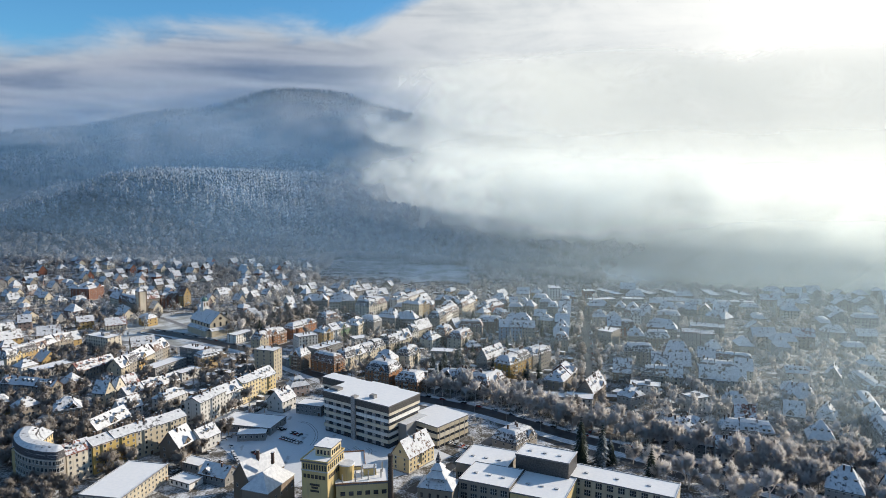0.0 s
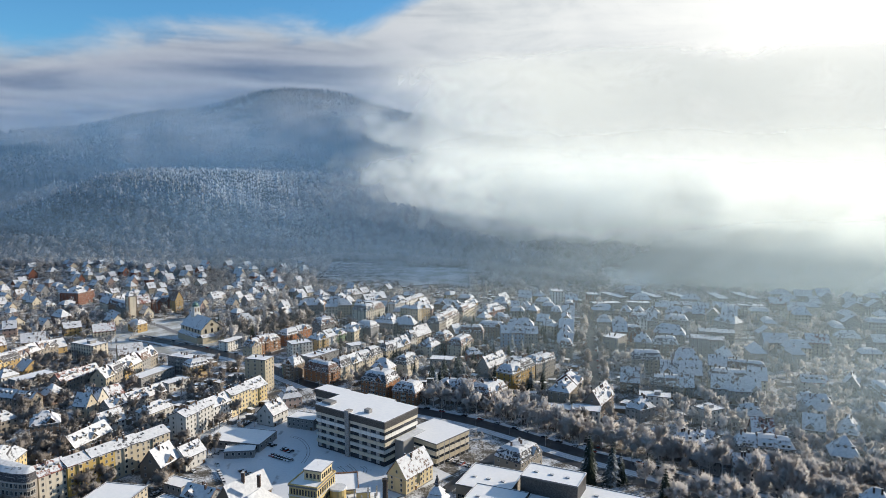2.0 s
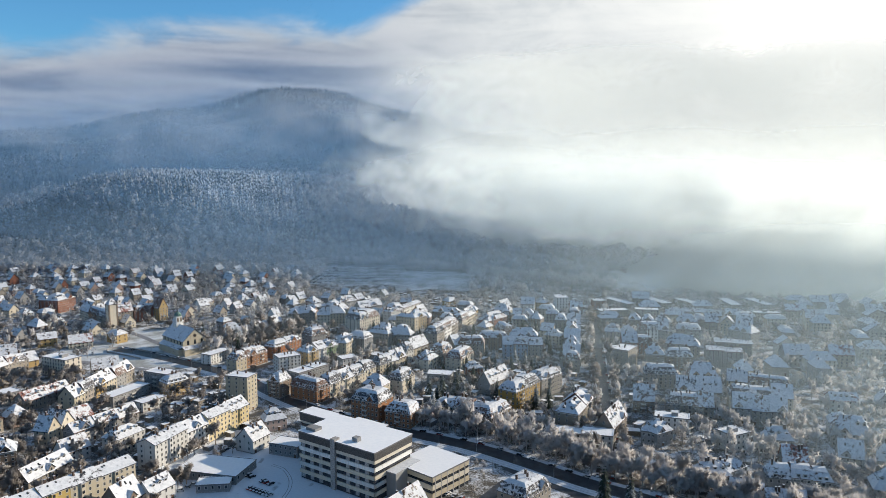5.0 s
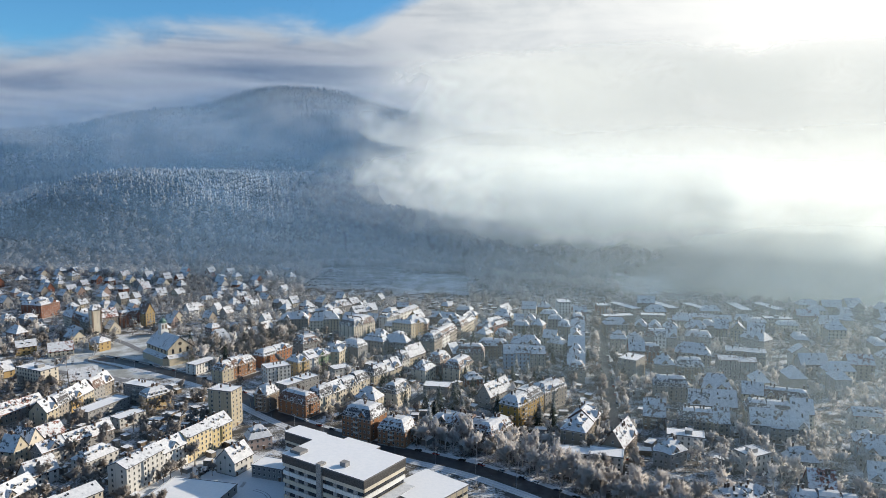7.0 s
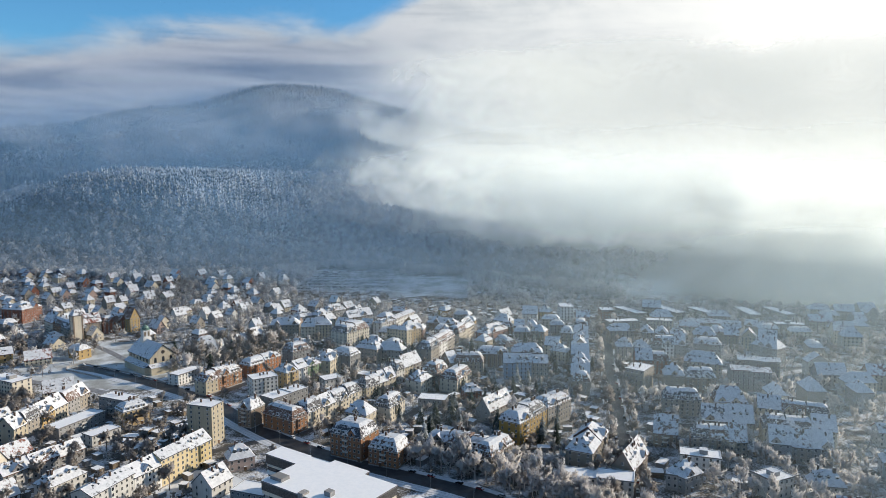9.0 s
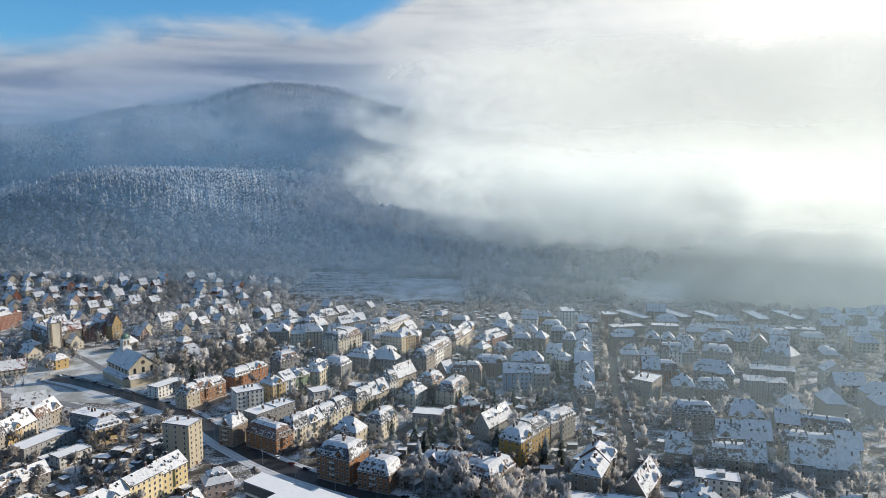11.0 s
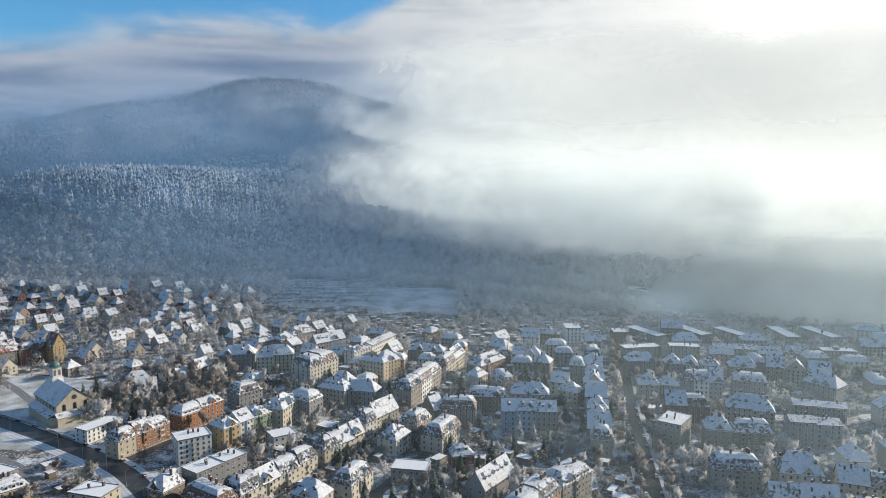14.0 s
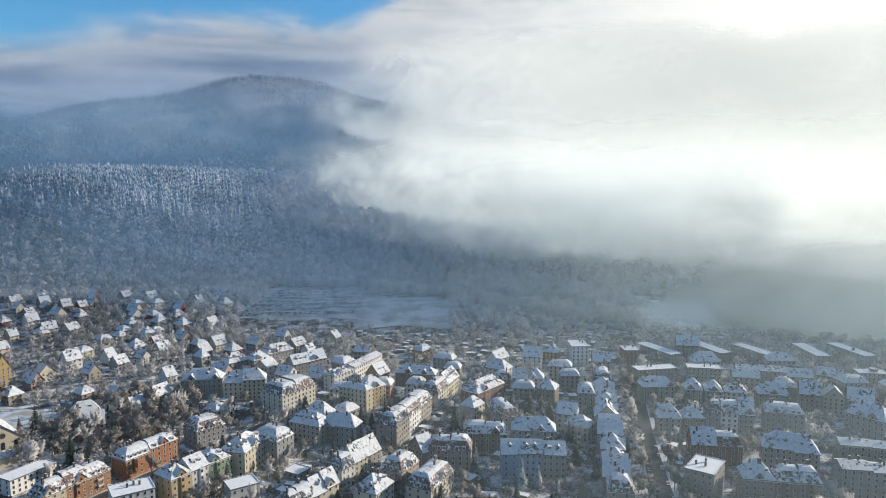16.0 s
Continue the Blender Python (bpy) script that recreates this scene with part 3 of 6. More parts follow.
def roof_shape(ty, L, D, E, R, lo, hi):
    """lo, hi: whether the house's two ends stand free."""
    s = Shape()
    a, b = (-0.35 if lo else 0.0), (L + 0.35 if hi else L)
    o, th = 0.55, 0.45
    if ty in "gr":
        z = E - o * R / (D / 2)
        s.extrude([(-o, z), (-o, z + th), (D / 2, E + R + th), (D + o, z + th), (D + o, z), (D / 2, E + R)], a, b, lambda t, y, h: (t, y, h))
    elif ty == "x":
        z = E - o * R / (L / 2)
        s.extrude([(-o, z), (-o, z + th), (L / 2, E + R + th), (L + o, z + th), (L + o, z), (L / 2, E + R)], -0.35, D + 0.35, lambda t, x, h: (x, t, h))
    elif ty == "h":
        i, j = (min(L, D) / 2 * 0.92 if lo else 0.0), (min(L, D) / 2 * 0.92 if hi else 0.0)
        if L < D and lo and hi:
            c = L / 2 * 0.9
            top = (c, L / 2, L - c, D - L / 2)
        else:
            top = (i, D / 2 - 0.25, L - j, D / 2 + 0.25)
        s.box(-0.45 if lo else 0, -0.45, E - 0.15, L + 0.45 if hi else L, D + 0.45, E + 0.12)
        s.frustum((-0.45 if lo else 0, -0.45, L + 0.45 if hi else L, D + 0.45), E + 0.124, top, E + R)
    elif ty == "m":
        k1, k2 = min(2.3, D * 0.2), 4.4
        s.box(-0.4 if lo else 0, -0.4, E - 0.2, L + 0.4 if hi else L, D + 0.4, E + 0.1)
        mid = (k1 if lo else 0, k1, L - (k1 if hi else 0), D - k1)
        s.frustum((-0.3 if lo else 0, -0.3, L + 0.3 if hi else L, D + 0.3), E + 0.104, mid, E + R * 0.82, cap=False)
        grow = (mid[0] - (0.25 if lo else 0), mid[1] - 0.25, mid[2] + (0.25 if hi else 0), mid[3] + 0.25)
        k3 = min(k2, D / 2 - 0.5)
        s.frustum(grow, E + R * 0.82 + 0.01, (k2 if lo and L > 10 else mid[0] + 0.5, k3, L - k2 if hi and L > 10 else mid[2] - 0.5, D - k3), E + R + 0.3)
    else:
        s.box(-0.25 if lo else 0, -0.25, E - 0.25, L + 0.25 if hi else L, D + 0.25, E + 0.15)
        for r in ((-0.25, -0.25, L + 0.25, 0.1), (-0.25, D - 0.1, L + 0.25, D + 0.25), (-0.25, 0.1, 0.1, D - 0.1), (L - 0.1, 0.1, L + 0.25, D - 0.1)):
            s.box(r[0], r[1], E + 0.154, r[2], r[3], E + 0.45)
    return s


def add_skylights(s, L, D, E, R):
    """Small tilted roof windows on both slopes."""
    for side in (0, 1):
        for _ in range(int(L / 5)):
            a = rng.uniform(1, L - 1.8)
            t = rng.uniform(0.5, 0.72)
            y0, y1 = D / 2 * t, D / 2 * (t + 0.16)
            z0, z1 = E + R * t + 0.36, E + R * (t + 0.16) + 0.36
            quad = [(y0, z0), (y0 - 0.05, z0 + 0.22), (y1 - 0.05, z1 + 0.22), (y1, z1)]
            if side:
                quad = [(D - y, z) for y, z in quad]
            s.extrude(quad, a, a + 0.85, lambda x, y, z: (x, y, z), 1)


def roof_height(ty, L, D, E, R, x, y):
    if ty in "gr":
        return E + R * (1 - abs(y - D / 2) / (D / 2))
    if ty == "x":
        return E + R * (1 - abs(x - L / 2) / (L / 2))
    if ty == "h":
        e = min(L, D) / 2
        return E + R * min(1, min(y, D - y, x, L - x) / e)
    if ty == "m":
        return E + R if min(y, D - y) > 2.3 else E + R * 0.8 * min(y, D - y) / 2.3
    return E


FAR = Shape()
FAR_MATS = [CONCRETE, FRAME, GLASS, ROOF_DARK, ROOF_BROWN, ROOF_RED, ROOF_FLAT, CHIMNEY, SNOW] + list(PAINT.values())


def far_house(x, y, turn, L, D, E, R, ty, colour):
    """A house too far off to pick apart, added to the one mesh of all such houses."""
    m = pose(x, y, float(land(x, y)), 0, 0, turn)
    FOOT.append((x, y, math.cos(radians(turn)), math.sin(radians(turn)), L, D))
    s = Shape()
    s.box(0, 0, -1.0, L, D, E)
    if ty in "gr":
        s.extrude([(0, E), (D / 2, E + R), (D, E)], 0.02, L - 0.02, lambda t, p, h: (t, p, h))
    if ty == "x":
        s.extrude([(0, E), (L / 2, E + R), (L, E)], 0.02, D - 0.02, lambda t, p, h: (p, t, h))
    FAR.add(s, m, [9 + list(PAINT).index(colour)])
    FAR.add(roof_shape(ty, L, D, E, R, True, True), m, [5 if ty == "r" else 6 if ty == "f" else rng.choice((3, 3, 4))])
    s = Shape()
    floors = max(1, round((E - 0.8) / 3.05))
    for f in range(floors):
        z = 0.9 + (E - 0.9) / floors * (f + 0.55)
        for c in range(max(1, int(L / 3.2))):
            a = (c + 0.5) * L / max(1, int(L / 3.2))
            s.box(a - 0.55, -0.07, z - 0.75, a + 0.55, 0.05, z + 0.75, 0)
        for c in range(2):
            b = (c + 0.5) * D / 2
            s.box(L - 0.05, b - 0.55, z - 0.75, L + 0.07, b + 0.55, z + 0.75, 0)
    a, b = L * rng.uniform(0.25, 0.75), D * rng.choice((0.4, 0.6))
    z = roof_height(ty, L, D, E, R, a, b)
    s.box(a - 0.4, b - 0.4, z - 1, a + 0.4, b + 0.4, z + 1.6, 1)
    s.box(a - 0.4, b - 0.4, z + 1.604, a + 0.4, b + 0.4, z + 1.8, 2)
    if ty in "gh" and L > 9:
        z = roof_height(ty, L, D, E, R, L / 2, D * 0.2)
        for a in (L * 0.33, L * 0.67):
            s.box(a - 0.9, D * 0.2, z - 0.3, a + 0.9, D * 0.2 + 2.2, z + 1.3, 3)
            s.box(a - 0.6, D * 0.2 - 0.05, z + 0.2, a + 0.6, D * 0.2, z + 1.1, 0)
            s.box(a - 1.1, D * 0.2 - 0.2, z + 1.3, a + 1.1, D * 0.2 + 2.4, z + 1.5, 2)
    FAR.add(s, m, [2, 7, 8, 1])


def house(x, y, turn, L, D, E, R, ty, colour, lo=True, hi=True, near=True, group=""):
    """A house on the plan: x, y is the left end of its front, L along it, D deep, E to the eaves, R the roof's rise."""
    if ty == "g" and R >= 4 and E >= 11.5 and rng.random() < 0.6:
        ty, R = "m", max(R, 4.6)
    if ty == "m" and E > 9:
        E, R = E - 2.4, min(R + 1.3, 6.0)
    elif ty in "ghx" and E > 9 and R > 3.5:
        E, R = E - 1.8, R + 1.4
    floors = max(1, min(8, round((E - 0.8) / 3.05)))
    base = float(land(x, y))
    label = f"{SAY[colour]} {COUNT[floors]} house with snowy {KIND[ty]}"
    root = empty("house" if E > 4.5 else "shed", pose(x, y, base, 0, 0, turn), label, "house" if E > 4.5 else "shed", group)
    FOOT.append((x, y, math.cos(radians(turn)), math.sin(radians(turn)), L, D))
    s = Shape()
    s.box(0, 0, -1.0, L, D, E)
    if ty in "gr":
        s.extrude([(0, E), (D / 2, E + R), (D, E)], 0.02, L - 0.02, lambda t, p, h: (t, p, h))
    if ty == "x":
        s.extrude([(0, E), (L / 2, E + R), (L, E)], 0.02, D - 0.02, lambda t, p, h: (p, t, h))
    s.box(-0.06 if lo else 0, -0.06, -1.0, L + 0.06 if hi else L, D + 0.06, 0.7, 1)
    if ty != "f" and floors > 2 and near:
        s.box(-0.1 if lo else 0, -0.1, E - 0.75, L + 0.1 if hi else L, D + 0.1, E - 0.45, 2)
    part("wall", s, [PAINT[colour], CONCRETE, FRAME], root)
    cover = ROOF_RED if ty == "r" else ROOF_FLAT if ty == "f" else ROOF_BROWN if rng.random() < 0.45 else ROOF_DARK
    s = roof_shape(ty, L, D, E, R, lo, hi)
    if ty in "gr":
        add_skylights(s, L, D, E, R)
    part("roof", s, [cover, GLASS], root)
    # openings on the front and on free ends
    spots = []
    cols = max(1, int(L / 3.0))
    rise = (E - 0.9) / floors
    shift = rng.random()
    for f in range(floors):
        z = 0.9 + rise * (f + 0.55)
        for c in range(cols):
            spots.append(((c + 0.5) * L / cols, -0.002, z, 0))
        n = max(1, int(D / 4.6))
        for c in range(n):
            if lo:
                spots.append((-0.002, (c + 0.5) * D / n, z, -90))
            if hi:
                spots.append((L + 0.002, (c + 0.5) * D / n, z, 90))
    if ty in "gr" and R > 4:
        for end, on, side in ((-0.002, lo, -90), (L + 0.002, hi, 90)):
            if on:
                spots.append((end + (0.022 if side < 0 else -0.022), D / 2, E + R * 0.3, side))
    if ty == "x" and R > 4:
        spots.append((L / 2, 0.018, E + R * 0.3, 0))
    tall = 0.88 if rise > 2.6 else 0.7
    if near and E > 4.5:
        door = rng.randrange(cols)
        for a, b, z, side in spots:
            if side == 0 and z < 0.9 + rise and int(a / L * cols) == door:
                child("door", DOOR, root, pose(a, b - 0.06, 0.15))
                continue
            ob = child("window", WINDOW, root, pose(a, b, z, 0, 0, side))
            ob.scale = (0.98, 1.0, tall * 1.1)
        if floors >= 3 and ty in "fgm" and shift < 0.3 and L > 9:
            for f in range(1, floors):
                child("balcony", BALCONY, root, pose(L * 0.5, 0, 0.9 + rise * f + 0.1))
    else:
        s = Shape()
        for a, b, z, side in spots:
            if side == 0:
                s.box(a - 0.72, b - 0.05, z - 0.92, a + 0.72, b, z + 0.92, 0)
                s.box(a - 0.52, b - 0.08, z - 0.75, a + 0.52, b - 0.052, z + 0.75, 1)
            else:
                e, d = (0.0, -1) if side < 0 else (L, 1)
                s.box(min(e, e + d * 0.05), b - 0.72, z - 0.92, max(e, e + d * 0.05), b + 0.72, z + 0.92, 0)
                s.box(min(e + d * 0.052, e + d * 0.08), b - 0.52, z - 0.75, max(e + d * 0.052, e + d * 0.08), b + 0.52, z + 0.75, 1)
        ob = part("window_set", s, [FRAME, GLASS], root)
        ob["kind"] = "stuff"
    # an oriel through the upper storeys
    if near and floors >= 3 and ty in "gmh" and L > 9 and shift > 0.45:
        a, w = L * (0.5 if cols % 2 else 0.5 - 0.5 / cols), 1.5
        s = Shape()
        s.extrude([(a - w, -0.004), (a - w * 0.62, -1.0), (a + w * 0.62, -1.0), (a + w, -0.004)], 0.9 + rise, E - 0.4, lambda h, p, q: (p, q, h))
        for f in range(1, floors):
            z = 0.9 + rise * (f + 0.55)
            s.box(a - 0.6, -1.07, z - 0.75, a + 0.6, -1.004, z + 0.7, 1)
        s.extrude([(a - w - 0.1, -0.004), (a - w * 0.62 - 0.1, -1.15), (a + w * 0.62 + 0.1, -1.15), (a + w + 0.1, -0.004)], E - 0.396, E - 0.1, lambda h, p, q: (p, q, h), 2)
        part("oriel", s, [PAINT[colour], GLASS, SNOW], root)
    # a gable in the middle of the front, or dormers; chimneys
    cross = ty in "ghm" and R > 3.4 and L > 8 and D > 9 and rng.random() < 0.5
    if cross:
        wide, deep = rng.uniform(2.0, 2.7), D * 0.42
        mid = L * rng.choice((0.3, 0.5, 0.7))
        zb, zt = E - 0.02, min(E + R * 0.95, E + 1.2 + wide * 1.1)
        za = zt - wide * 1.1
        s = Shape()
        s.extrude([(mid - wide, zb), (mid - wide, za), (mid, zt), (mid + wide, za), (mid + wide, zb)], -0.12, deep, lambda t, p, h: (p, t, h))
        s.box(mid - 0.5, -0.2, E + 0.2, mid + 0.5, -0.124, E + 1.7, 1)
        gable = part("gable", s, [PAINT[colour], GLASS], root)
        s = Shape()
        s.extrude([(mid - wide - 0.4, za - 0.42), (mid - wide - 0.4, za - 0.02), (mid, zt + 0.4), (mid + wide + 0.4, za - 0.02), (mid + wide + 0.4, za - 0.42), (mid, zt + 0.02)], -0.5, deep, lambda t, p, h: (p, t, h))
        part("gable_roof", s, cover, gable)
    if ty in "grhm" and (R > 3.4) and L > 7:
        n = max(1, int((L - 2.4) / (3.0 if ty == "m" else 3.7)))
        if rng.random() < (0.95 if near else 0.75):
            for c in range(n):
                a = 1.8 + (c + 0.5) * (L - 3.6) / n
                if cross and abs(a - mid) < wide + 1.3:
                    continue
                if ty == "m":
                    child("dormer", DORMER_FLAT, root, pose(a, 0.1, E + 0.55))
                    if near:
                        child("dormer", DORMER_FLAT, root, pose(a, D - 0.1, E + 0.55, 0, 0, 180))
                else:
                    depth = D * 0.2
                    z = roof_height(ty, L, D, E, R, L / 2, depth) - 0.15
                    child("dormer", DORMER if rng.random() < 0.5 else DORMER_FLAT, root, pose(a, depth, z))
    if ty in "mh" and lo and R > 3.4 and D > 9 and E > 7:
        for b in (D * 0.24, D * 0.5, D * 0.76) if ty == "m" else (D * 0.32, D * 0.68):
            if ty == "m":
                child("dormer", DORMER_FLAT, root, pose(0.1, b, E + 0.55, 0, 0, -90))
            else:
                child("dormer", DORMER, root, pose(1.9, b, roof_height(ty, L, D, E, R, 1.9, D / 2) - 0.15, 0, 0, -90))
    for c in range(0 if ty == "f" and E < 10 else 1 + (L > 12) + (near and L > 9)):
        a, b = L * rng.uniform(0.2, 0.8), D * rng.choice((0.4, 0.55, 0.66))
        child("chimney", CHIMNEY_MESH, root, pose(a, b, roof_height(ty, L, D, E, R, a, b) + 0.9 - 0.4 * (ty == "f")))
    if ty == "f" and L > 14 and E > 9 and rng.random() < 0.6:
        s = Shape()
        a = L * rng.uniform(0.2, 0.6)
        s.box(a, D * 0.3, E + 0.004, a + 4, D * 0.7, E + 2.3)
        s.box(a - 0.15, D * 0.3 - 0.15, E + 2.3, a + 4.15, D * 0.7 + 0.15, E + 2.55, 1)
        part("roof_hut", s, [PAINT["grey"], SNOW], root)
    return root


MIXED = ["cream", "yellow", "ochre", "white", "pink", "green", "redbrown", "cream"]


def row(x, y, turn, L, D, E, R, ty, n, colour):
    """n houses along one front: hipped ones stand apart, others wall to wall."""
    c, s = math.cos(radians(turn)), math.sin(radians(turn))
    at, apart = 0.0, ty == "h" and n > 2
    cuts = [1 + rng.uniform(-0.12, 0.12) for _ in range(n)]
    group = f"{SAY[colour]} houses of one street" if n > 1 and colour != "mixed" else "painted houses of one street" if n > 1 else ""
    for i, cut in enumerate(cuts):
        w = L * cut / sum(cuts)
        px, py = x + c * at, y + s * at
        at += w
        tone = MIXED[i % len(MIXED)] if colour == "mixed" else colour
        if n > 2 and rng.random() < 0.35:
            tone = rng.choice(("cream", "beige", "grey", "white"))
        near = py < 640 and -270 < px < 175
        kind = rng.choice("hhgmx") if apart and n > 2 else ty
        tall = E + rng.uniform(-2.0, 1.4) if n > 5 and apart else E + rng.uniform(-0.7, 0.7)
        gap = (4.6 if n > 5 else 1.8) if apart and i < n - 1 else 0.03 if i < n - 1 else 0.0
        deep = D + rng.uniform(-1.2, 1.2) if n > 1 else D
        house(px, py, turn, w - gap, deep, tall, R + rng.uniform(-0.5, 0.6) * (R > 2), kind, tone, apart or i == 0, apart or i == n - 1, near, group)


def free(x, y, r):
    """Whether a disc of radius r at x, y meets no house and no road."""
    for fx, fy, c, s, L, D in FOOT:
        dx, dy = x - fx, y - fy
        u, v = dx * c + dy * s, -dx * s + dy * c
        if -r < u < L + r and -r < v < D + r:
            return False
    for rx, ry, w in ROADS:
        if (x - rx) ** 2 + (y - ry) ** 2 < (w + r) ** 2:
            return False
    return True

# ---- landmark buildings ----
def claim(x, y, turn, L, D):
    FOOT.append((x, y, math.cos(radians(turn)), math.sin(radians(turn)), L, D))


# Office block with banded facades: local x runs from the front corner along the long side.
OX, OY, OT = -96.0, 411.0, -31.5
claim(OX, OY, OT, 58, 31)
claim(OX - 7, OY + 29, OT, 21, 11)
office = empty("office_building", pose(OX, OY, 0, 0, 0, OT), "five-storey office block with dark bands, pale panels and snowy flat roof", "office building")
s = Shape()
s.box(0.6, 0.6, -0.5, 51.4, 29.4, 21.0)
s.box(0.3, 0.3, 21.0, 51.7, 29.7, 22.0, 1)
s.box(-20.6, 21.4, -0.5, 0.597, 30.6, 21.0)
part("wall", s, [GLASS, DARKCLAD], office)
for f in range(5):
    z = 1.2 + f * 4.15
    s = Shape()
    for x0, x1 in ((0.0, 23.0), (26.6, 52.0)):
        s.box(x0, 0.0, z + 1.9, x1, 0.597, z + 3.9)
    s.box(51.403, 0.0, z + 1.9, 52.0, 30.0, z + 3.9)
    s.box(-21.0, 21.0, z + 1.9, -0.003, 21.397, z + 3.9)
    s.box(-21.0, 21.4, z + 1.9, -20.603, 31.0, z + 3.9)
    s.box(0.0, 0.597, z + 1.9, 0.597, 30.0, z + 3.9)
    part("facade_band", s, PAINT["white"] if f % 2 else PAINT["cream"], office, "pale facade panels")
    for j in range(8):
        s = Shape()
        a = 1.5 + j * 6.3
        if 20 < a < 28:
            continue
        s.box(a, 0.2, z - 0.2, a + 2.4, 0.596, z + 1.896)
        part("facade_panel", s, CONCRETE, office)
s = Shape()
s.box(-0.2, -0.2, 21.5, 52.2, 30.2, 25.2)
s.box(-21.2, 20.8, 21.0, -0.203, 31.2, 25.2)
part("attic", s, DARKCLAD, office, "dark metal-clad attic storey")
s = Shape()
s.box(-0.4, -0.4, 25.2, 52.4, 30.4, 25.9)
s.box(-21.4, 20.6, 25.2, -0.403, 31.4, 25.9)
s.box(8.0, 30.4, 23.0, 30, 38, 23.6)
part("roof", s, ROOF_FLAT, office)
s = Shape()
s.box(23.3, -0.9, -0.5, 26.3, 3.0, 26.9)
part("stair_tower", s, CONCRETE, office, "grey concrete stair tower")
s = Shape()
s.box(33, 5, 25.904, 36.5, 8, 28.0)
part("roof_hut", s, PAINT["grey"], office)
s = Shape()
s.box(2, 3, 25.904, 9, 8, 27.4)
part("roof_hut", s, PAINT["grey"], office)
s = Shape()
s.box(8.2, 30.004, -0.5, 29.8, 37.8, 23.0)
part("rear_wing", s, DARKCLAD, office)
s = Shape()
s.box(52.004, 9.0, -0.5, 58.0, 29.0, 12.9)
s.box(52.004, 8.8, 12.9, 58.2, 29.2, 13.5, 1)
part("link_block", s, [PAINT["grey"], SNOW], office)

# Lower wing on its far side.
AX, AY, AT = -45.0, 402.5, -37.5
annex = empty("office_wing", pose(AX, AY, 0, 0, 0, AT), "three-storey office wing with cream facade bands and snowy flat roof", "office building")
claim(AX, AY, AT, 27, 29)
s = Shape()
s.box(0.4, 0.4, -0.5, 26.6, 28.6, 12.6)
part("wall", s, GLASS, annex)
for f in range(3):
    z = 0.3 + f * 4.2
    s = Shape()
    s.box(0, 0, z + 1.5, 27, 0.397, z + 4.0)
    s.box(26.603, 0, z + 1.5, 27, 29, z + 4.0)
    part("facade_band", s, PAINT["cream"], annex)
for j in range(6):
    s = Shape()
    s.box(26.603, 2 + j * 4.6, -0.5, 27.06, 2.5 + j * 4.6, 12.6)
    part("column", s, CONCRETE, annex)
s = Shape()
s.box(-0.3, -0.3, 12.6, 27.3, 29.3, 13.3)
part("roof", s, ROOF_FLAT, annex)

# Brewery tower and its lower works.
brewery = empty("brewery_tower", pose(-80.0, 297.0, 0, 0, 0, -14), "tall yellow plastered brewery tower with dark lettering and snowy terrace roof", "brewery")
claim(-80, 297, -14, 14, 17)
s = Shape()
s.box(0, 0, -0.5, 13, 17, 29.5)
s.box(-0.3, -0.3, 25.4, 13.3, 17.3, 25.9, 1)
part("wall", s, [PAINT["straw"], FRAME], brewery)
s = Shape()
s.box(-0.4, -0.4, 29.5, 13.4, 17.4, 30.2)
part("roof", s, ROOF_FLAT, brewery)
s = Shape()
s.box(4, 6, 30.204, 12, 16.5, 34.5)
part("penthouse", s, PAINT["straw"], brewery)
s = Shape()
s.box(3.6, 5.6, 34.5, 12.4, 16.9, 35.0)
part("roof", s, ROOF_FLAT, brewery)
s = Shape()
for x0, y0, x1, y1 in ((-0.4, -0.4, 13.4, -0.05), (-0.4, 17.05, 13.4, 17.4), (-0.4, -0.046, -0.05, 17.046), (13.05, -0.046, 13.4, 17.046)):
    s.box(x0, y0, 30.204, x1, y1, 30.75)
part("parapet", s, [PAINT["straw"]], brewery)
for i in range(4):
    s = Shape()
    s.box(4.8 + i * 1.8, 5.88, 31.2, 5.8 + i * 1.8, 5.998, 33.2)
    part("window", s, GLASS, brewery)
for i in range(5):
    s = Shape()
    s.box(12.002, 6.8 + i * 1.9, 31.2, 12.12, 7.9 + i * 1.9, 33.2)
    part("window", s, GLASS, brewery)
s = Shape()
s.tube((8, 11, 35.0), (8, 11, 38.5), 0.08, 0.05, 6)
part("mast", s, STEEL, brewery)
for i in range(9):
    s = Shape()
    s.box(0.8 + i * 1.35, -0.12, 26.2, 1.5 + i * 1.35, -0.002, 28.6)
    part("window", s, GLASS, brewery)
for i in range(8):
    s = Shape()
    s.box(13.002, 0.9 + i * 2.0, 26.2, 13.12, 1.9 + i * 2.0, 28.6)
    part("window", s, GLASS, brewery)
for i in range(6):
    s = Shape()
    s.box(1.0 + i * 1.9, -0.14, 22.0, 2.4 + i * 1.9, -0.002, 23.8)
    part("sign_letter", s, SIGN, brewery)
    s = Shape()
    s.box(13.002, 1.2 + i * 2.3, 22.0, 13.14, 2.9 + i * 2.3, 23.8)
    part("sign_letter", s, SIGN, brewery)
s = Shape()
for i, (w, z) in enumerate(((5.0, 18.6), (3.2, 17.2), (4.4, 15.6))):
    s.box(6.5 - w / 2, -0.12, z, 6.5 + w / 2, -0.002, z + 1.0)
part("emblem", s, SIGN, brewery)

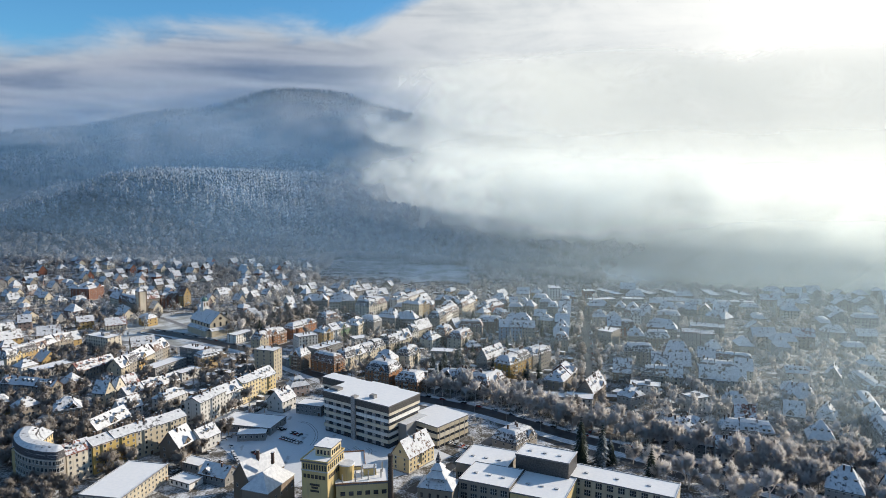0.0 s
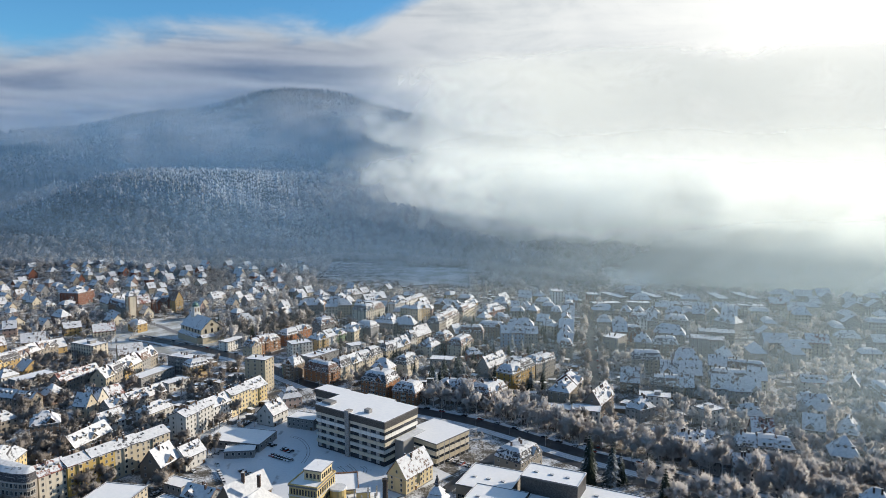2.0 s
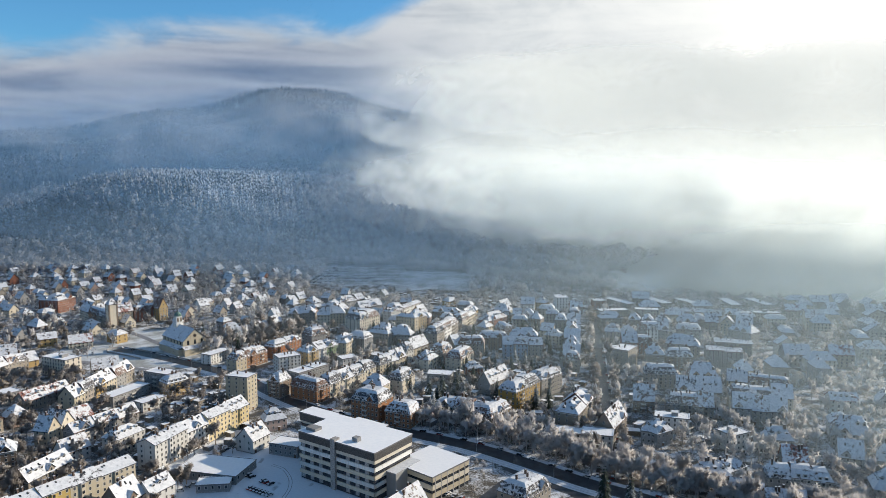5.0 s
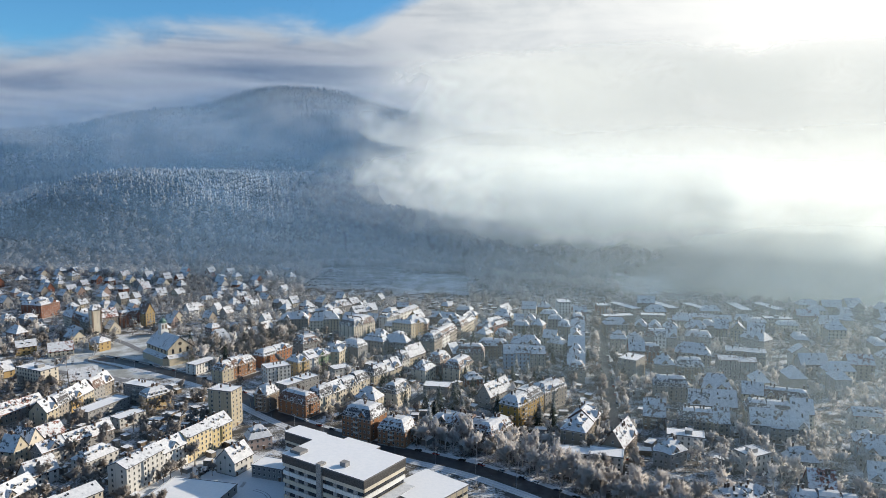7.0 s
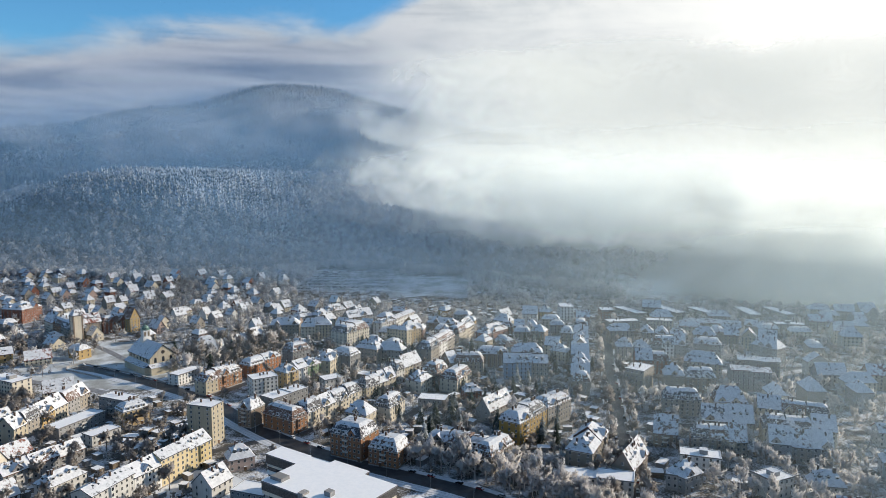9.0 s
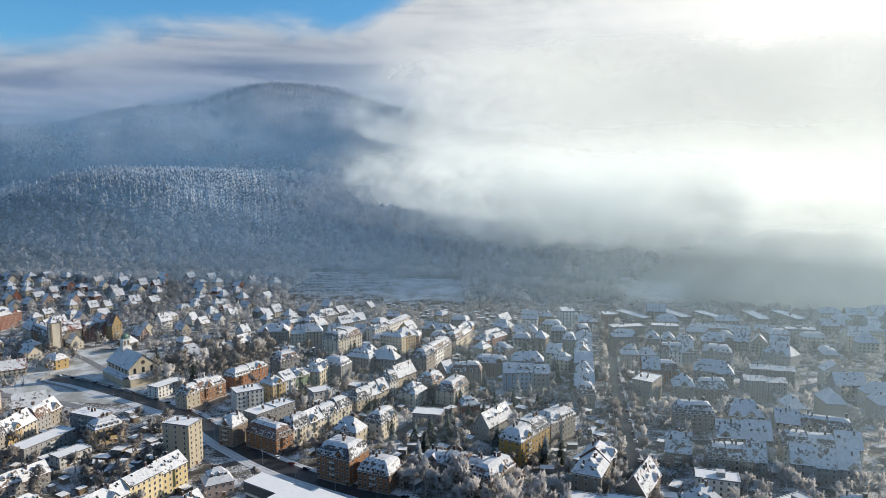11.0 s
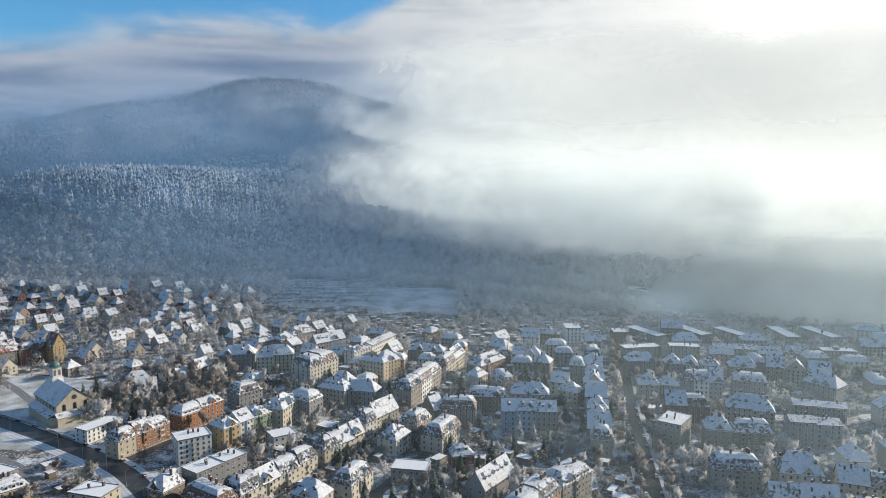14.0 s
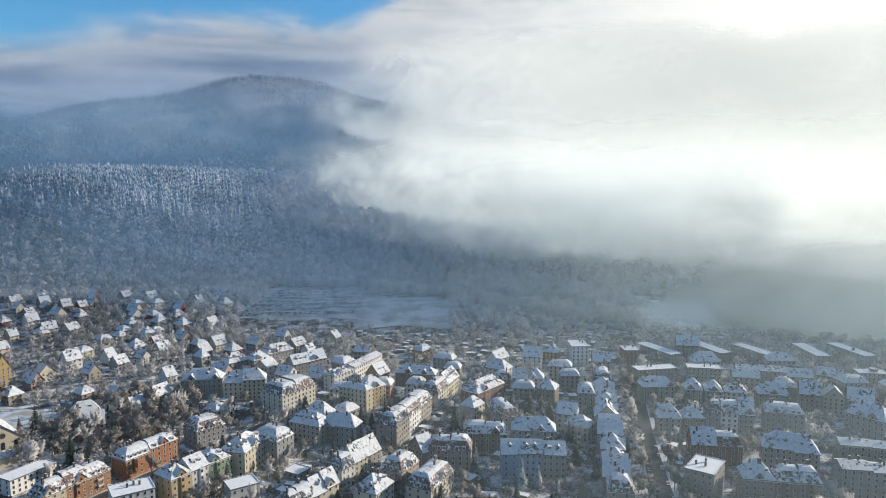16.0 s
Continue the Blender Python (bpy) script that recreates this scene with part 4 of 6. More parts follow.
works = empty("brewery_works", pose(-64.5, 298.0, 0, 0, 0, 12), "low yellow brewery works with pipes and snowy flat roof", "brewery")
claim(-64.5, 298, 12, 25, 30)
s = Shape()
s.box(0, 0, -0.5, 25, 15, 17.5)
s.box(0, 15, -0.5, 14, 32, 19.5)
part("wall", s, PAINT["straw"], works)
s = Shape()
s.box(-0.3, -0.3, 17.5, 25.3, 15, 18.1)
s.box(-0.3, 15.004, 19.5, 14.3, 32.3, 20.1)
part("roof", s, ROOF_FLAT, works)
s = Shape()
s.tube((5, 7, 18.1), (5, 7, 25), 3.6, 3.6, 20)
part("tank", s, PAINT["straw"], works, "round yellow tank under snow")
s = Shape()
s.tube((5, 7, 25), (5, 7, 25.5), 3.9, 3.6, 20)
part("tank_lid", s, SNOW, works)
for i, (x0, y0, h) in enumerate(((9, 2, 5), (12, 5, 6), (15, 3, 4.5), (18, 8, 5.5), (21, 5, 4.2), (3, 1.5, 4), (22, 11, 5))):
    s = Shape()
    s.tube((x0, y0, 18.1), (x0, y0, 18.1 + h), 0.35, 0.35, 8)
    part("vent_pipe", s, STEEL, works, "galvanised vent pipe")
s = Shape()
s.box(13, 8, 18.1, 19, 12, 21.5)
part("roof_hut", s, PAINT["straw"], works)
s = Shape()
s.box(12.7, 7.7, 21.504, 19.3, 12.3, 21.8)
part("roof_hut_cap", s, SNOW, works)
for z, runs in ((18.104, ((-0.3, -0.3, 25.3, 0.0), (25.0, 0.0, 25.3, 15.0))), (20.104, ((14.0, 15.3, 14.3, 32.0), (0.0, 32.0, 14.3, 32.3)))):
    s = Shape()
    for x0, y0, x1, y1 in runs:
        s.box(x0, y0, z, x1, y1, z + 0.6)
    part("parapet", s, PAINT["brick"], works, "red brick parapet")
for i in range(6):
    s = Shape()
    s.box(2 + i * 3.8, -0.12, 12.5, 4.2 + i * 3.8, -0.002, 14.5)
    part("window", s, GLASS, works)
stack = empty("smoke_stack", pose(-39.0, 296.0, 0), "dark brick factory smoke stack", "chimney")
s = Shape()
s.tube((0, 0, -0.5), (0, 0, 33), 1.6, 1.05, 14)
s.tube((0, 0, 33), (0, 0, 34.2), 1.3, 1.3, 14)
part("shaft", s, SIGN, stack)

# Malt hall with a broad roof, a spire house and a dark box on top.
def hall(x, y, turn, L, D, E, colour, label, steps=2, rim=FRAME):
    root = empty("factory_hall", pose(x, y, 0, 0, 0, turn), label, "factory hall")
    claim(x, y, turn, L, D)
    s = Shape()
    s.box(0, 0, -0.5, L, D, E)
    part("wall", s, PAINT[colour] if isinstance(colour, str) else colour, root)
    part("roof", roof_shape("f", L, D, E, 0, True, True), ROOF_FLAT, root)
    n = max(2, int(L / 5))
    for f in range(max(1, int(E / 4.5))):
        for i in range(n):
            s = Shape()
            a = (i + 0.5) * L / n
            s.box(a - 1.5, -0.12, 1.3 + f * 4.4, a + 1.5, -0.002, 4.1 + f * 4.4)
            for bar in (-0.5, 0.5):
                s.box(a + bar - 0.06, -0.16, 1.3 + f * 4.4, a + bar + 0.06, -0.124, 4.1 + f * 4.4, 1)
            s.box(a - 1.5, -0.16, 2.65 + f * 4.4, a + 1.5, -0.124, 2.77 + f * 4.4, 1)
            if not isinstance(colour, str):
                continue
            part("window", s, [GLASS, FRAME], root)
    for i in range(3):
        s = Shape()
        a = L * (0.2 + 0.28 * i)
        s.box(a - 0.9, D * 0.4, E + 0.004, a + 0.9, D * 0.4 + 1.4, E + 0.7)
        part("skylight", s, [SNOW], root)
    return root


hall(-8.5, 315.5, -20.5, 25, 22, 14.5, "beige", "beige plastered malt hall with a snowy flat roof")
hall(15.5, 306.0, -20.5, 25, 27, 13.2, "yellow", "yellow plastered bottling hall with a snowy flat roof")
hall(19.2, 331.5, -22.5, 27, 15.5, 21.0, DARKCLAD, "tall windowless brown box hall with a snowy flat roof")
hall(41.0, 326.0, -24.0, 54, 16, 13.5, "cream", "long cream plastered hall with a snowy flat roof")
hall(-11.0, 338.0, -20.5, 26, 26, 13.0, "beige", "beige plastered store hall with a snowy flat roof")
spire = empty("brewery_gatehouse", pose(-28.0, 309.0, 0, 0, 0, -12), "beige gatehouse with a slate spire on a steep snowy roof", "gatehouse")
claim(-28, 309, -12, 17, 12)
s = Shape()
s.box(0, 0, -0.5, 17, 12, 13)
part("wall", s, PAINT["beige"], spire)
part("roof", roof_shape("h", 17, 12, 13, 5, True, True), ROOF_DARK, spire)
s = Shape()
s.box(6, 3.5, 15, 11, 8.5, 20.9)
s.frustum((3.6, 1.1, 13.4, 10.9), 17.6, (6.2, 3.7, 10.8, 8.3), 20.6, 1)
s.frustum((5.4, 2.9, 11.6, 9.1), 20.9, (7.7, 5.2, 9.3, 6.8), 23.6, 1)
s.box(7.8, 5.3, 23.0, 9.2, 6.7, 24.6)
s.frustum((7.4, 4.9, 9.6, 7.1), 24.6, (8.45, 5.95, 8.55, 6.05), 29.0, 1)
part("lantern", s, [DARKCLAD, ROOF_DARK], spire, "slate-clad lantern with a pointed cap")
for i in range(4):
    s = Shape()
    s.box(1.5 + i * 4, -0.12, 8.5, 2.7 + i * 4, -0.002, 10.6)
    part("window", s, GLASS, spire)

# Corner house with a rounded end, joined to the long row beside it.
corner = empty("corner_house", pose(-211.0, 320.5, 0), "cream rounded corner house with a dark mansard roof and dormers", "house")
claim(-250, 320, 0, 42, 40)
front = [(p.x, p.y) for p in spline([(1.0, 5.5), (-1.0, 0.8), (-10.0, 1.2), (-20.0, 4.8), (-29.5, 11.5), (-37.5, 21.0), (-41.0, 30.0)], 4)]
back = [(-30.0, 33.0), (-26.5, 24.0), (-20.0, 17.5), (-12.0, 14.0), (-9.5, 12.5)]
body = front + back
s = Shape()
s.extrude(body, -0.5, 16, lambda h, x, y: (x, y, h))
for z in (4.6, 15.2):
    s.extrude([(x * 1.004 - 0.05, y - 0.12) for x, y in front] + back, z, z + 0.4, lambda h, x, y: (x, y, h), 1)
part("wall", s, [PAINT["beige"], FRAME], corner)
n = len(body)
mid = [Vector(((front[min(i, len(front) - 1)][0] if i < len(front) else back[i - len(front)][0]), (front[i][1] if i < len(front) else back[i - len(front)][1]))) for i in range(n)]
axis = [Vector(p) for p in spline([(-4.0, 8.0), (-10.5, 7.6), (-22.0, 11.0), (-30.0, 18.5), (-35.0, 30.5)], 6)]
top = [p.lerp(min(axis, key=lambda q: (q - p).length), 0.1) for p in mid]
peak = [p.lerp(min(axis, key=lambda q: (q - p).length), 0.66) for p in mid]
s = Shape()
s.solid([(p.x, p.y, 16.004) for p in mid] + [(p.x, p.y, 19.8) for p in top], [tuple(range(n, 2 * n)), tuple(reversed(range(n)))] + [(i, (i + 1) % n, n + (i + 1) % n, n + i) for i in range(n)])
s.solid([(p.x, p.y, 19.804) for p in top] + [(p.x, p.y, 21.4) for p in peak], [tuple(range(n, 2 * n)), tuple(reversed(range(n)))] + [(i, (i + 1) % n, n + (i + 1) % n, n + i) for i in range(n)])
part("roof", s, ROOF_DARK, corner)
for i in range(1, len(front) - 2):
    p, q = Vector(front[i]), Vector(front[i + 1])
    d = (q - p).normalized()
    a = math.degrees(math.atan2(d.y, d.x)) + 180
    at = (p + q) / 2
    for f in range(4):
        child("window", WINDOW, corner, pose(at.x + d.y * -0.01, at.y, 3 + f * 3.7, 0, 0, a)).scale = (1.25, 1.0, 1.4)
    if i % 3:
        child("dormer", DORMER_FLAT, corner, pose(at.x - d.y * -0.5, at.y + 0.4, 16.4, 0, 0, a))

# Church beside the bend of the road.
CT = 50.0
church = empty("church", pose(-262.5, 648.0, 0, 0, 0, CT), "cream church with snowy gable roof and domed bell turret", "church")
claim(-266, 645, CT, 24, 48)
s = Shape()
s.box(0, 0, -0.5, 22, 40, 12.5)
s.extrude([(-0.0, 12.5), (11, 22), (22, 12.5)], 0.0, 40, lambda y, x, z: (x, y, z))
part("wall", s, PAINT["cream"], church)
s = Shape()
s.extrude([(-0.7, 12.0), (-0.7, 12.4), (11, 22.6), (22.7, 12.4), (22.7, 12.0), (11, 22.1)], -0.5, 40.4, lambda y, x, z: (x, y, z))
part("roof", s, ROOF_DARK, church)
s = Shape()
s.box(-1.0, -4.5, -0.5, 23.0, -0.004, 6.0)
s.box(-4.5, 0, -0.5, -0.004, 38, 6.0)
part("aisle", s, PAINT["cream"], church)
s = Shape()
s.extrude([(-5.2, 6.0), (0.0, 8.3), (0.0, 6.0)], -1.4, 23.4, lambda x, y, z: (x, y, z))
s.extrude([(-5.2, 6.0), (-0.02, 8.3), (-0.02, 6.0)], 0.1, 38.4, lambda y, x, z: (x, y, z))
part("aisle_roof", s, ROOF_DARK, church)
for a in (4.5, 11, 17.5):
    s = Shape()
    s.box(a - 1.0, -0.15, 8.8, a + 1.0, -0.002, 12.0)
    s.tube((a, -0.15, 12.0), (a, -0.004, 12.0), 1.0, 1.0, 14)
    part("window", s, GLASS, church, "round-arched church window")
s = Shape()
s.tube((11, -0.2, 16.6), (11, -0.004, 16.6), 1.5, 1.5, 18)
part("clock", s, SIGN, church)
for j in range(6):
    s = Shape()
    s.box(-0.15, 4 + j * 6, 8.9, -0.002, 6 + j * 6, 11.8)
    part("window", s, GLASS, church, "tall nave window")
s = Shape()
s.box(7.6, 27.6, 12.0, 14.4, 34.4, 23.5)
s.box(8.2, 28.2, 23.5, 13.8, 33.8, 30.0)
part("bell_turret", s, PAINT["white"], church)
for a in (9.6, 12.4):
    s = Shape()
    s.box(a - 0.7, 28.04, 24.8, a + 0.7, 28.198, 28.6)
    part("louvre", s, SHUTTER, church)
s = Shape()
for z0, r0, z1, r1 in ((30.0, 3.6, 30.5, 3.6), (30.5, 2.4, 31.6, 2.9), (31.6, 2.9, 33.0, 2.0), (33.0, 2.0, 33.8, 0.7), (33.8, 0.4, 35.8, 0.08)):
    s.tube((11, 31, z0), (11, 31, z1), r0, r1, 12)
part("dome", s, COPPER, church, "green copper onion dome")

claim(-338, 604, 0, 60, 140)
# Stair tower of the old school.
school = empty("school_tower", pose(-384.0, 741.0, 0, 0, 0, -39), "cream school tower with brown corner stones and snowy cap", "tower")
claim(-384, 741, -39, 9, 9)
s = Shape()
s.box(0, 0, -0.5, 8.5, 8.5, 27)
for a, b in ((-0.2, -0.2), (7.5, -0.2), (-0.2, 7.5), (7.5, 7.5)):
    s.box(a, b, -0.5, a + 1.2, b + 1.2, 27.2, 1)
part("wall", s, [PAINT["cream"], PAINT["brown"]], school)
s = Shape()
s.box(-0.5, -0.5, 27.2, 9.0, 9.0, 27.7)
s.frustum((-0.3, -0.3, 8.8, 8.8), 27.7, (2.6, 2.6, 5.9, 5.9), 32.5)
part("roof", s, ROOF_DARK, school)
for f in range(5):
    for a in (2.6, 5.9):
        child("window", WINDOW, school, pose(a, -0.003, 4 + f * 4.6))

# Malt house: a hipped block and a gabled wing grown into one another.
malt = empty("malt_house", pose(-95.8, 295.5, 0), "brown plastered malt house with large steep snowy roofs", "malt house")
for name, x, y, turn, L, D, E, R, ty in (("block", 0.0, 0.0, 72.6, 22.4, 14.0, 14.0, 6.8, "h"), ("wing", -22.9, 19.5, -32.6, 11.5, 22.0, 14.0, 7.2, "x")):
    claim(-95.8 + x, 295.5 + y, turn, L, D)
    at = pose(x, y, 0, 0, 0, turn)
    s = Shape()
    s.box(0, 0, -0.5, L, D, E)
    if ty == "x":
        s.extrude([(0, E), (L / 2, E + R), (L, E)], 0.02, D - 0.02, lambda t, p, h: (p, t, h))
    block = part("wall", s, PAINT["brown"], malt, "", at)
    part("roof", roof_shape(ty, L, D, E, R, True, True), SNOW, malt, "", at)
    for i in range(int(L / 4)):
        child("window", WINDOW, block, pose((i + 0.5) * L / int(L / 4), -0.002, 9.5))
for a, b in ((-12.0, 24.0), (-4.0, 22.0)):
    child("chimney", CHIMNEY_MESH, malt, pose(a, b, 21.5)).scale = (1.6, 1.6, 1.8)

# ---- streets of houses ----
# rows seen late
row(-197.1, 598.4, 65.5, 36.2, 12, 13, 4, "m", 3, "brick")
row(-226.4, 618.7, 65.9, 24.6, 11, 9, 0, "f", 1, "white")
row(-177.9, 639.0, 61.2, 32.4, 12, 14, 3, "m", 2, "orange")
row(-154.8, 676.2, 50.5, 18.1, 15, 15, 4, "m", 1, "grey")
row(-141.6, 611.3, 57.1, 11.6, 14, 16, 4, "h", 1, "ochre")
row(-135.3, 621.1, 59.8, 10.3, 14, 16, 4, "g", 1, "white")
row(-130.1, 629.9, 56.1, 13.1, 14, 16, 4, "h", 1, "green")
row(-116.2, 643.2, 77.5, 23.3, 16, 16, 4, "h", 1, "cream")
row(-103.5, 659.0, 63.8, 14.0, 18, 16, 4, "m", 1, "grey")
row(-105.8, 694.3, -22.9, 21.6, 13, 14, 5, "h", 1, "beige")
row(-97.0, 645.6, -28.5, 10.7, 10, 5, 0, "f", 1, "grey")
row(-113.7, 614.2, 35.7, 14.3, 12, 8, 0, "f", 1, "white")
row(-159.8, 591.3, 36.0, 18.1, 14, 15, 0, "f", 1, "white")
row(-62.8, 631.9, 58.9, 31.8, 12, 13, 6, "g", 3, "cream")
row(-79.7, 593.4, 56.2, 31.9, 11, 12, 5, "g", 4, "cream")
row(-32.0, 628.9, 64.3, 17.1, 13, 14, 7, "g", 1, "pink")
row(-42.4, 608.7, 63.4, 15.8, 13, 12, 5, "h", 1, "cream")
row(-16.4, 613.2, 66.0, 25.3, 14, 12, 8, "g", 1, "cream")
row(-20.6, 656.9, -3.4, 23.2, 13, 15, 5, "g", 2, "beige")
row(-31.8, 662.8, -45.6, 12.4, 9, 13, 6, "x", 1, "brown")
row(18.9, 648.5, 2.2, 8.9, 13, 16, 4, "g", 1, "blue")
row(27.8, 648.8, -1.1, 12.4, 13, 16, 4, "g", 1, "blue")
row(40.1, 647.9, -1.1, 12.3, 13, 16, 4, "g", 1, "beige")
row(26.0, 683.3, -5.7, 25.1, 12, 15, 5, "h", 2, "grey")
row(-1.6, 682.1, -3.7, 24.9, 12, 14, 4, "m", 2, "brown")
row(-40.6, 686.9, 70.7, 54.7, 13, 16, 5, "m", 3, "beige")
row(-86.3, 750.8, -24.1, 21.7, 8, 17, 3, "h", 1, "cream")
row(-66.5, 746.7, 49.2, 16.9, 14, 17, 6, "h", 1, "ochre")
row(-89.6, 694.8, -14.8, 25.0, 12, 13, 5, "h", 2, "grey")
row(-84.4, 804.3, 67.9, 41.8, 11, 13, 2, "g", 1, "white")
row(-95.8, 783.4, 57.6, 20.8, 11, 14, 3, "h", 1, "white")
row(-120.0, 732.1, 57.0, 29.5, 20, 18, 6, "g", 2, "cream")
row(-170.3, 763.2, 12.8, 28.8, 13, 16, 6, "h", 2, "cream")
row(-202.1, 767.2, 7.7, 28.0, 13, 16, 5, "h", 2, "beige")
row(-188.8, 827.4, 49.8, 17.9, 12, 10, 6, "h", 1, "grey")
row(-170.6, 834.4, 52.6, 15.4, 12, 11, 5, "h", 1, "grey")
row(-164.6, 853.3, 49.1, 25.2, 12, 12, 5, "h", 1, "grey")
row(-135.9, 824.1, 43.7, 30.0, 12, 12, 5, "g", 2, "grey")
row(-53.3, 801.1, -8.7, 30.2, 12, 13, 4, "h", 2, "brown")
row(-19.2, 749.9, 71.0, 41.6, 12, 15, 5, "g", 2, "cream")
row(7.4, 751.6, 52.9, 32.4, 14, 14, 6, "h", 1, "redbrown")
row(13.4, 734.9, -70.3, 25.0, 12, 12, 5, "g", 1, "beige")
row(20.3, 791.2, -6.6, 35.6, 12, 13, 4, "h", 3, "brown")
row(48.3, 762.9, -20.6, 12.6, 12, 14, 5, "h", 1, "brown")
row(73.7, 747.5, -10.0, 11.0, 14, 17, 4, "m", 1, "beige")
row(79.5, 613.0, 82.0, 192.0, 13, 14, 5, "h", 11, "beige")
row(86.6, 860.8, 2.3, 14.0, 22, 17, 0, "f", 1, "white")
row(130.7, 865.2, 2.3, 13.2, 16, 12, 0, "f", 1, "redbrown")
row(129.5, 811.8, 12.8, 32.4, 12, 12, 0, "f", 1, "beige")
row(168.0, 817.7, -8.2, 24.4, 12, 12, 0, "f", 1, "beige")
row(204.6, 818.1, -11.7, 53.6, 12, 11, 3, "g", 3, "beige")
row(262.0, 813.1, -34.1, 16.7, 12, 11, 3, "g", 1, "beige")
row(291.9, 811.0, -6.8, 27.1, 12, 12, 0, "f", 1, "beige")
row(122.1, 768.4, 5.4, 22.8, 12, 14, 5, "h", 2, "beige")
row(150.7, 767.0, -11.9, 39.8, 13, 14, 5, "h", 3, "beige")
row(196.4, 757.9, -11.6, 19.6, 13, 14, 6, "h", 1, "beige")
row(224.2, 759.0, -20.9, 43.6, 13, 14, 6, "h", 3, "beige")
row(148.5, 718.3, -10.3, 27.7, 13, 16, 7, "g", 3, "grey")
row(184.4, 717.7, -13.4, 22.1, 13, 16, 3, "m", 2, "grey")
row(233.6, 720.5, -50.5, 22.9, 14, 15, 6, "h", 2, "grey")
row(116.6, 708.7, -5.7, 13.9, 12, 14, 6, "h", 1, "beige")
row(133.2, 713.1, -2.2, 12.5, 12, 13, 5, "h", 1, "beige")
row(124.3, 668.9, -2.8, 27.1, 13, 14, 6, "g", 2, "redbrown")
row(107.6, 627.7, -33.7, 13.9, 20, 17, 0, "f", 1, "beige")
row(135.3, 625.5, -7.6, 14.5, 13, 15, 6, "h", 1, "beige")
row(151.2, 627.0, -9.5, 21.3, 13, 14, 5, "m", 2, "brown")
row(161.2, 665.6, -16.6, 27.9, 13, 14, 7, "h", 2, "beige")
row(203.3, 667.3, -10.5, 31.0, 12, 14, 2, "g", 2, "beige")
row(186.0, 632.6, -6.8, 28.2, 13, 15, 2, "g", 2, "grey")
row(169.4, 865.4, 27.2, 12.5, 44, 9.6, 0, "f", 1, "beige")
row(212.1, 872.4, 21.4, 12.5, 44, 9.6, 0, "f", 1, "beige")
row(249.5, 861.7, 23.9, 12.5, 44, 9.6, 0, "f", 1, "beige")
row(287.4, 865.0, 2.3, 12.5, 44, 9.6, 0, "f", 1, "beige")
row(325.0, 863.1, 12.8, 12.5, 44, 9.6, 0, "f", 1, "beige")
# middle
row(122.5, 576.9, -7.9, 23.9, 12, 14, 4, "g", 1, "beige")
row(154.0, 572.3, -6.6, 21.0, 14, 13, 8, "h", 2, "cream")
row(179.7, 566.8, -19.1, 42.2, 12, 12, 5, "g", 3, "cream")
row(136.1, 539.7, -8.4, 29.7, 13, 13, 7, "g", 2, "beige")
row(122.1, 512.3, -9.1, 29.5, 13, 12, 7, "g", 3, "beige")
row(102.5, 521.7, -13.9, 13.4, 12, 11, 8, "g", 1, "brown")
row(168.7, 529.4, -12.8, 39.3, 13, 13, 6, "g", 3, "cream")
row(162.4, 505.2, -13.7, 32.1, 13, 12, 7, "g", 3, "grey")
row(-84.9, 499.2, -24.6, 21.1, 18, 16, 5, "m", 1, "brick")
row(-61.3, 488.2, -20.6, 18.1, 16, 12, 4, "m", 1, "brick")
row(-84.6, 541.1, -22.4, 15.8, 12, 12, 6, "h", 1, "cream")
row(-57.6, 550.7, 66.9, 20.3, 12, 13, 7, "g", 1, "cream")
row(-41.5, 576.4, -8.2, 18.6, 12, 8, 0, "f", 1, "grey")
row(-9.8, 592.2, 16.4, 11.8, 11, 8, 5, "h", 1, "redbrown")
row(6.7, 553.7, 56.0, 27.7, 11, 10, 6, "g", 1, "grey")
row(-29.5, 500.7, -17.8, 37.1, 12, 13, 3, "m", 3, "grey")
row(6.3, 475.9, 57.7, 24.7, 12, 14, 4, "m", 1, "beige")
row(23.7, 517.7, 56.9, 33.8, 14, 16, 4, "m", 2, "ochre")
row(43.4, 548.5, 48.3, 25.0, 14, 16, 3, "m", 1, "beige")
row(59.5, 475.8, 66.3, 35.3, 15, 16, 5, "h", 2, "beige")
row(41.9, 462.3, -13.7, 35.4, 11, 9, 0, "f", 2, "white")
row(79.2, 467.3, 61.7, 27.7, 12, 11, 7, "g", 1, "brown")
row(95.3, 466.5, -19.5, 9.1, 8, 8, 0, "f", 1, "grey")
row(103.4, 461.0, 35.2, 13.8, 12, 8, 7, "h", 1, "grey")
row(108.5, 487.9, -14.8, 20.5, 11, 10, 0, "f", 1, "white")
row(112.6, 407.1, 3.8, 15.4, 13, 8, 5, "h", 1, "grey")
row(127.0, 410.9, 36.1, 16.2, 12, 8, 4, "h", 1, "white")
row(119.1, 388.1, -26.2, 15.0, 11, 9, 5, "g", 1, "grey")
row(132.6, 375.8, -6.5, 17.8, 11, 9, 5, "g", 1, "white")
row(145.0, 406.9, -12.1, 30.1, 11, 11, 4, "m", 3, "grey")
row(206.4, 468.6, -24.3, 20.1, 15, 11, 8, "h", 2, "grey")
row(190.1, 393.7, -17.1, 14.4, 14, 11, 8, "h", 1, "grey")
row(169.5, 330.4, -29.2, 16.5, 14, 10, 9, "h", 1, "grey")
row(251.3, 466.7, -106.4, 80.6, 13, 13, 5, "g", 3, "grey")
row(274.8, 517.5, -97.9, 41.4, 13, 13, 5, "g", 2, "grey")
row(144.4, 454.9, 28.3, 14.2, 12, 11, 0, "f", 1, "white")
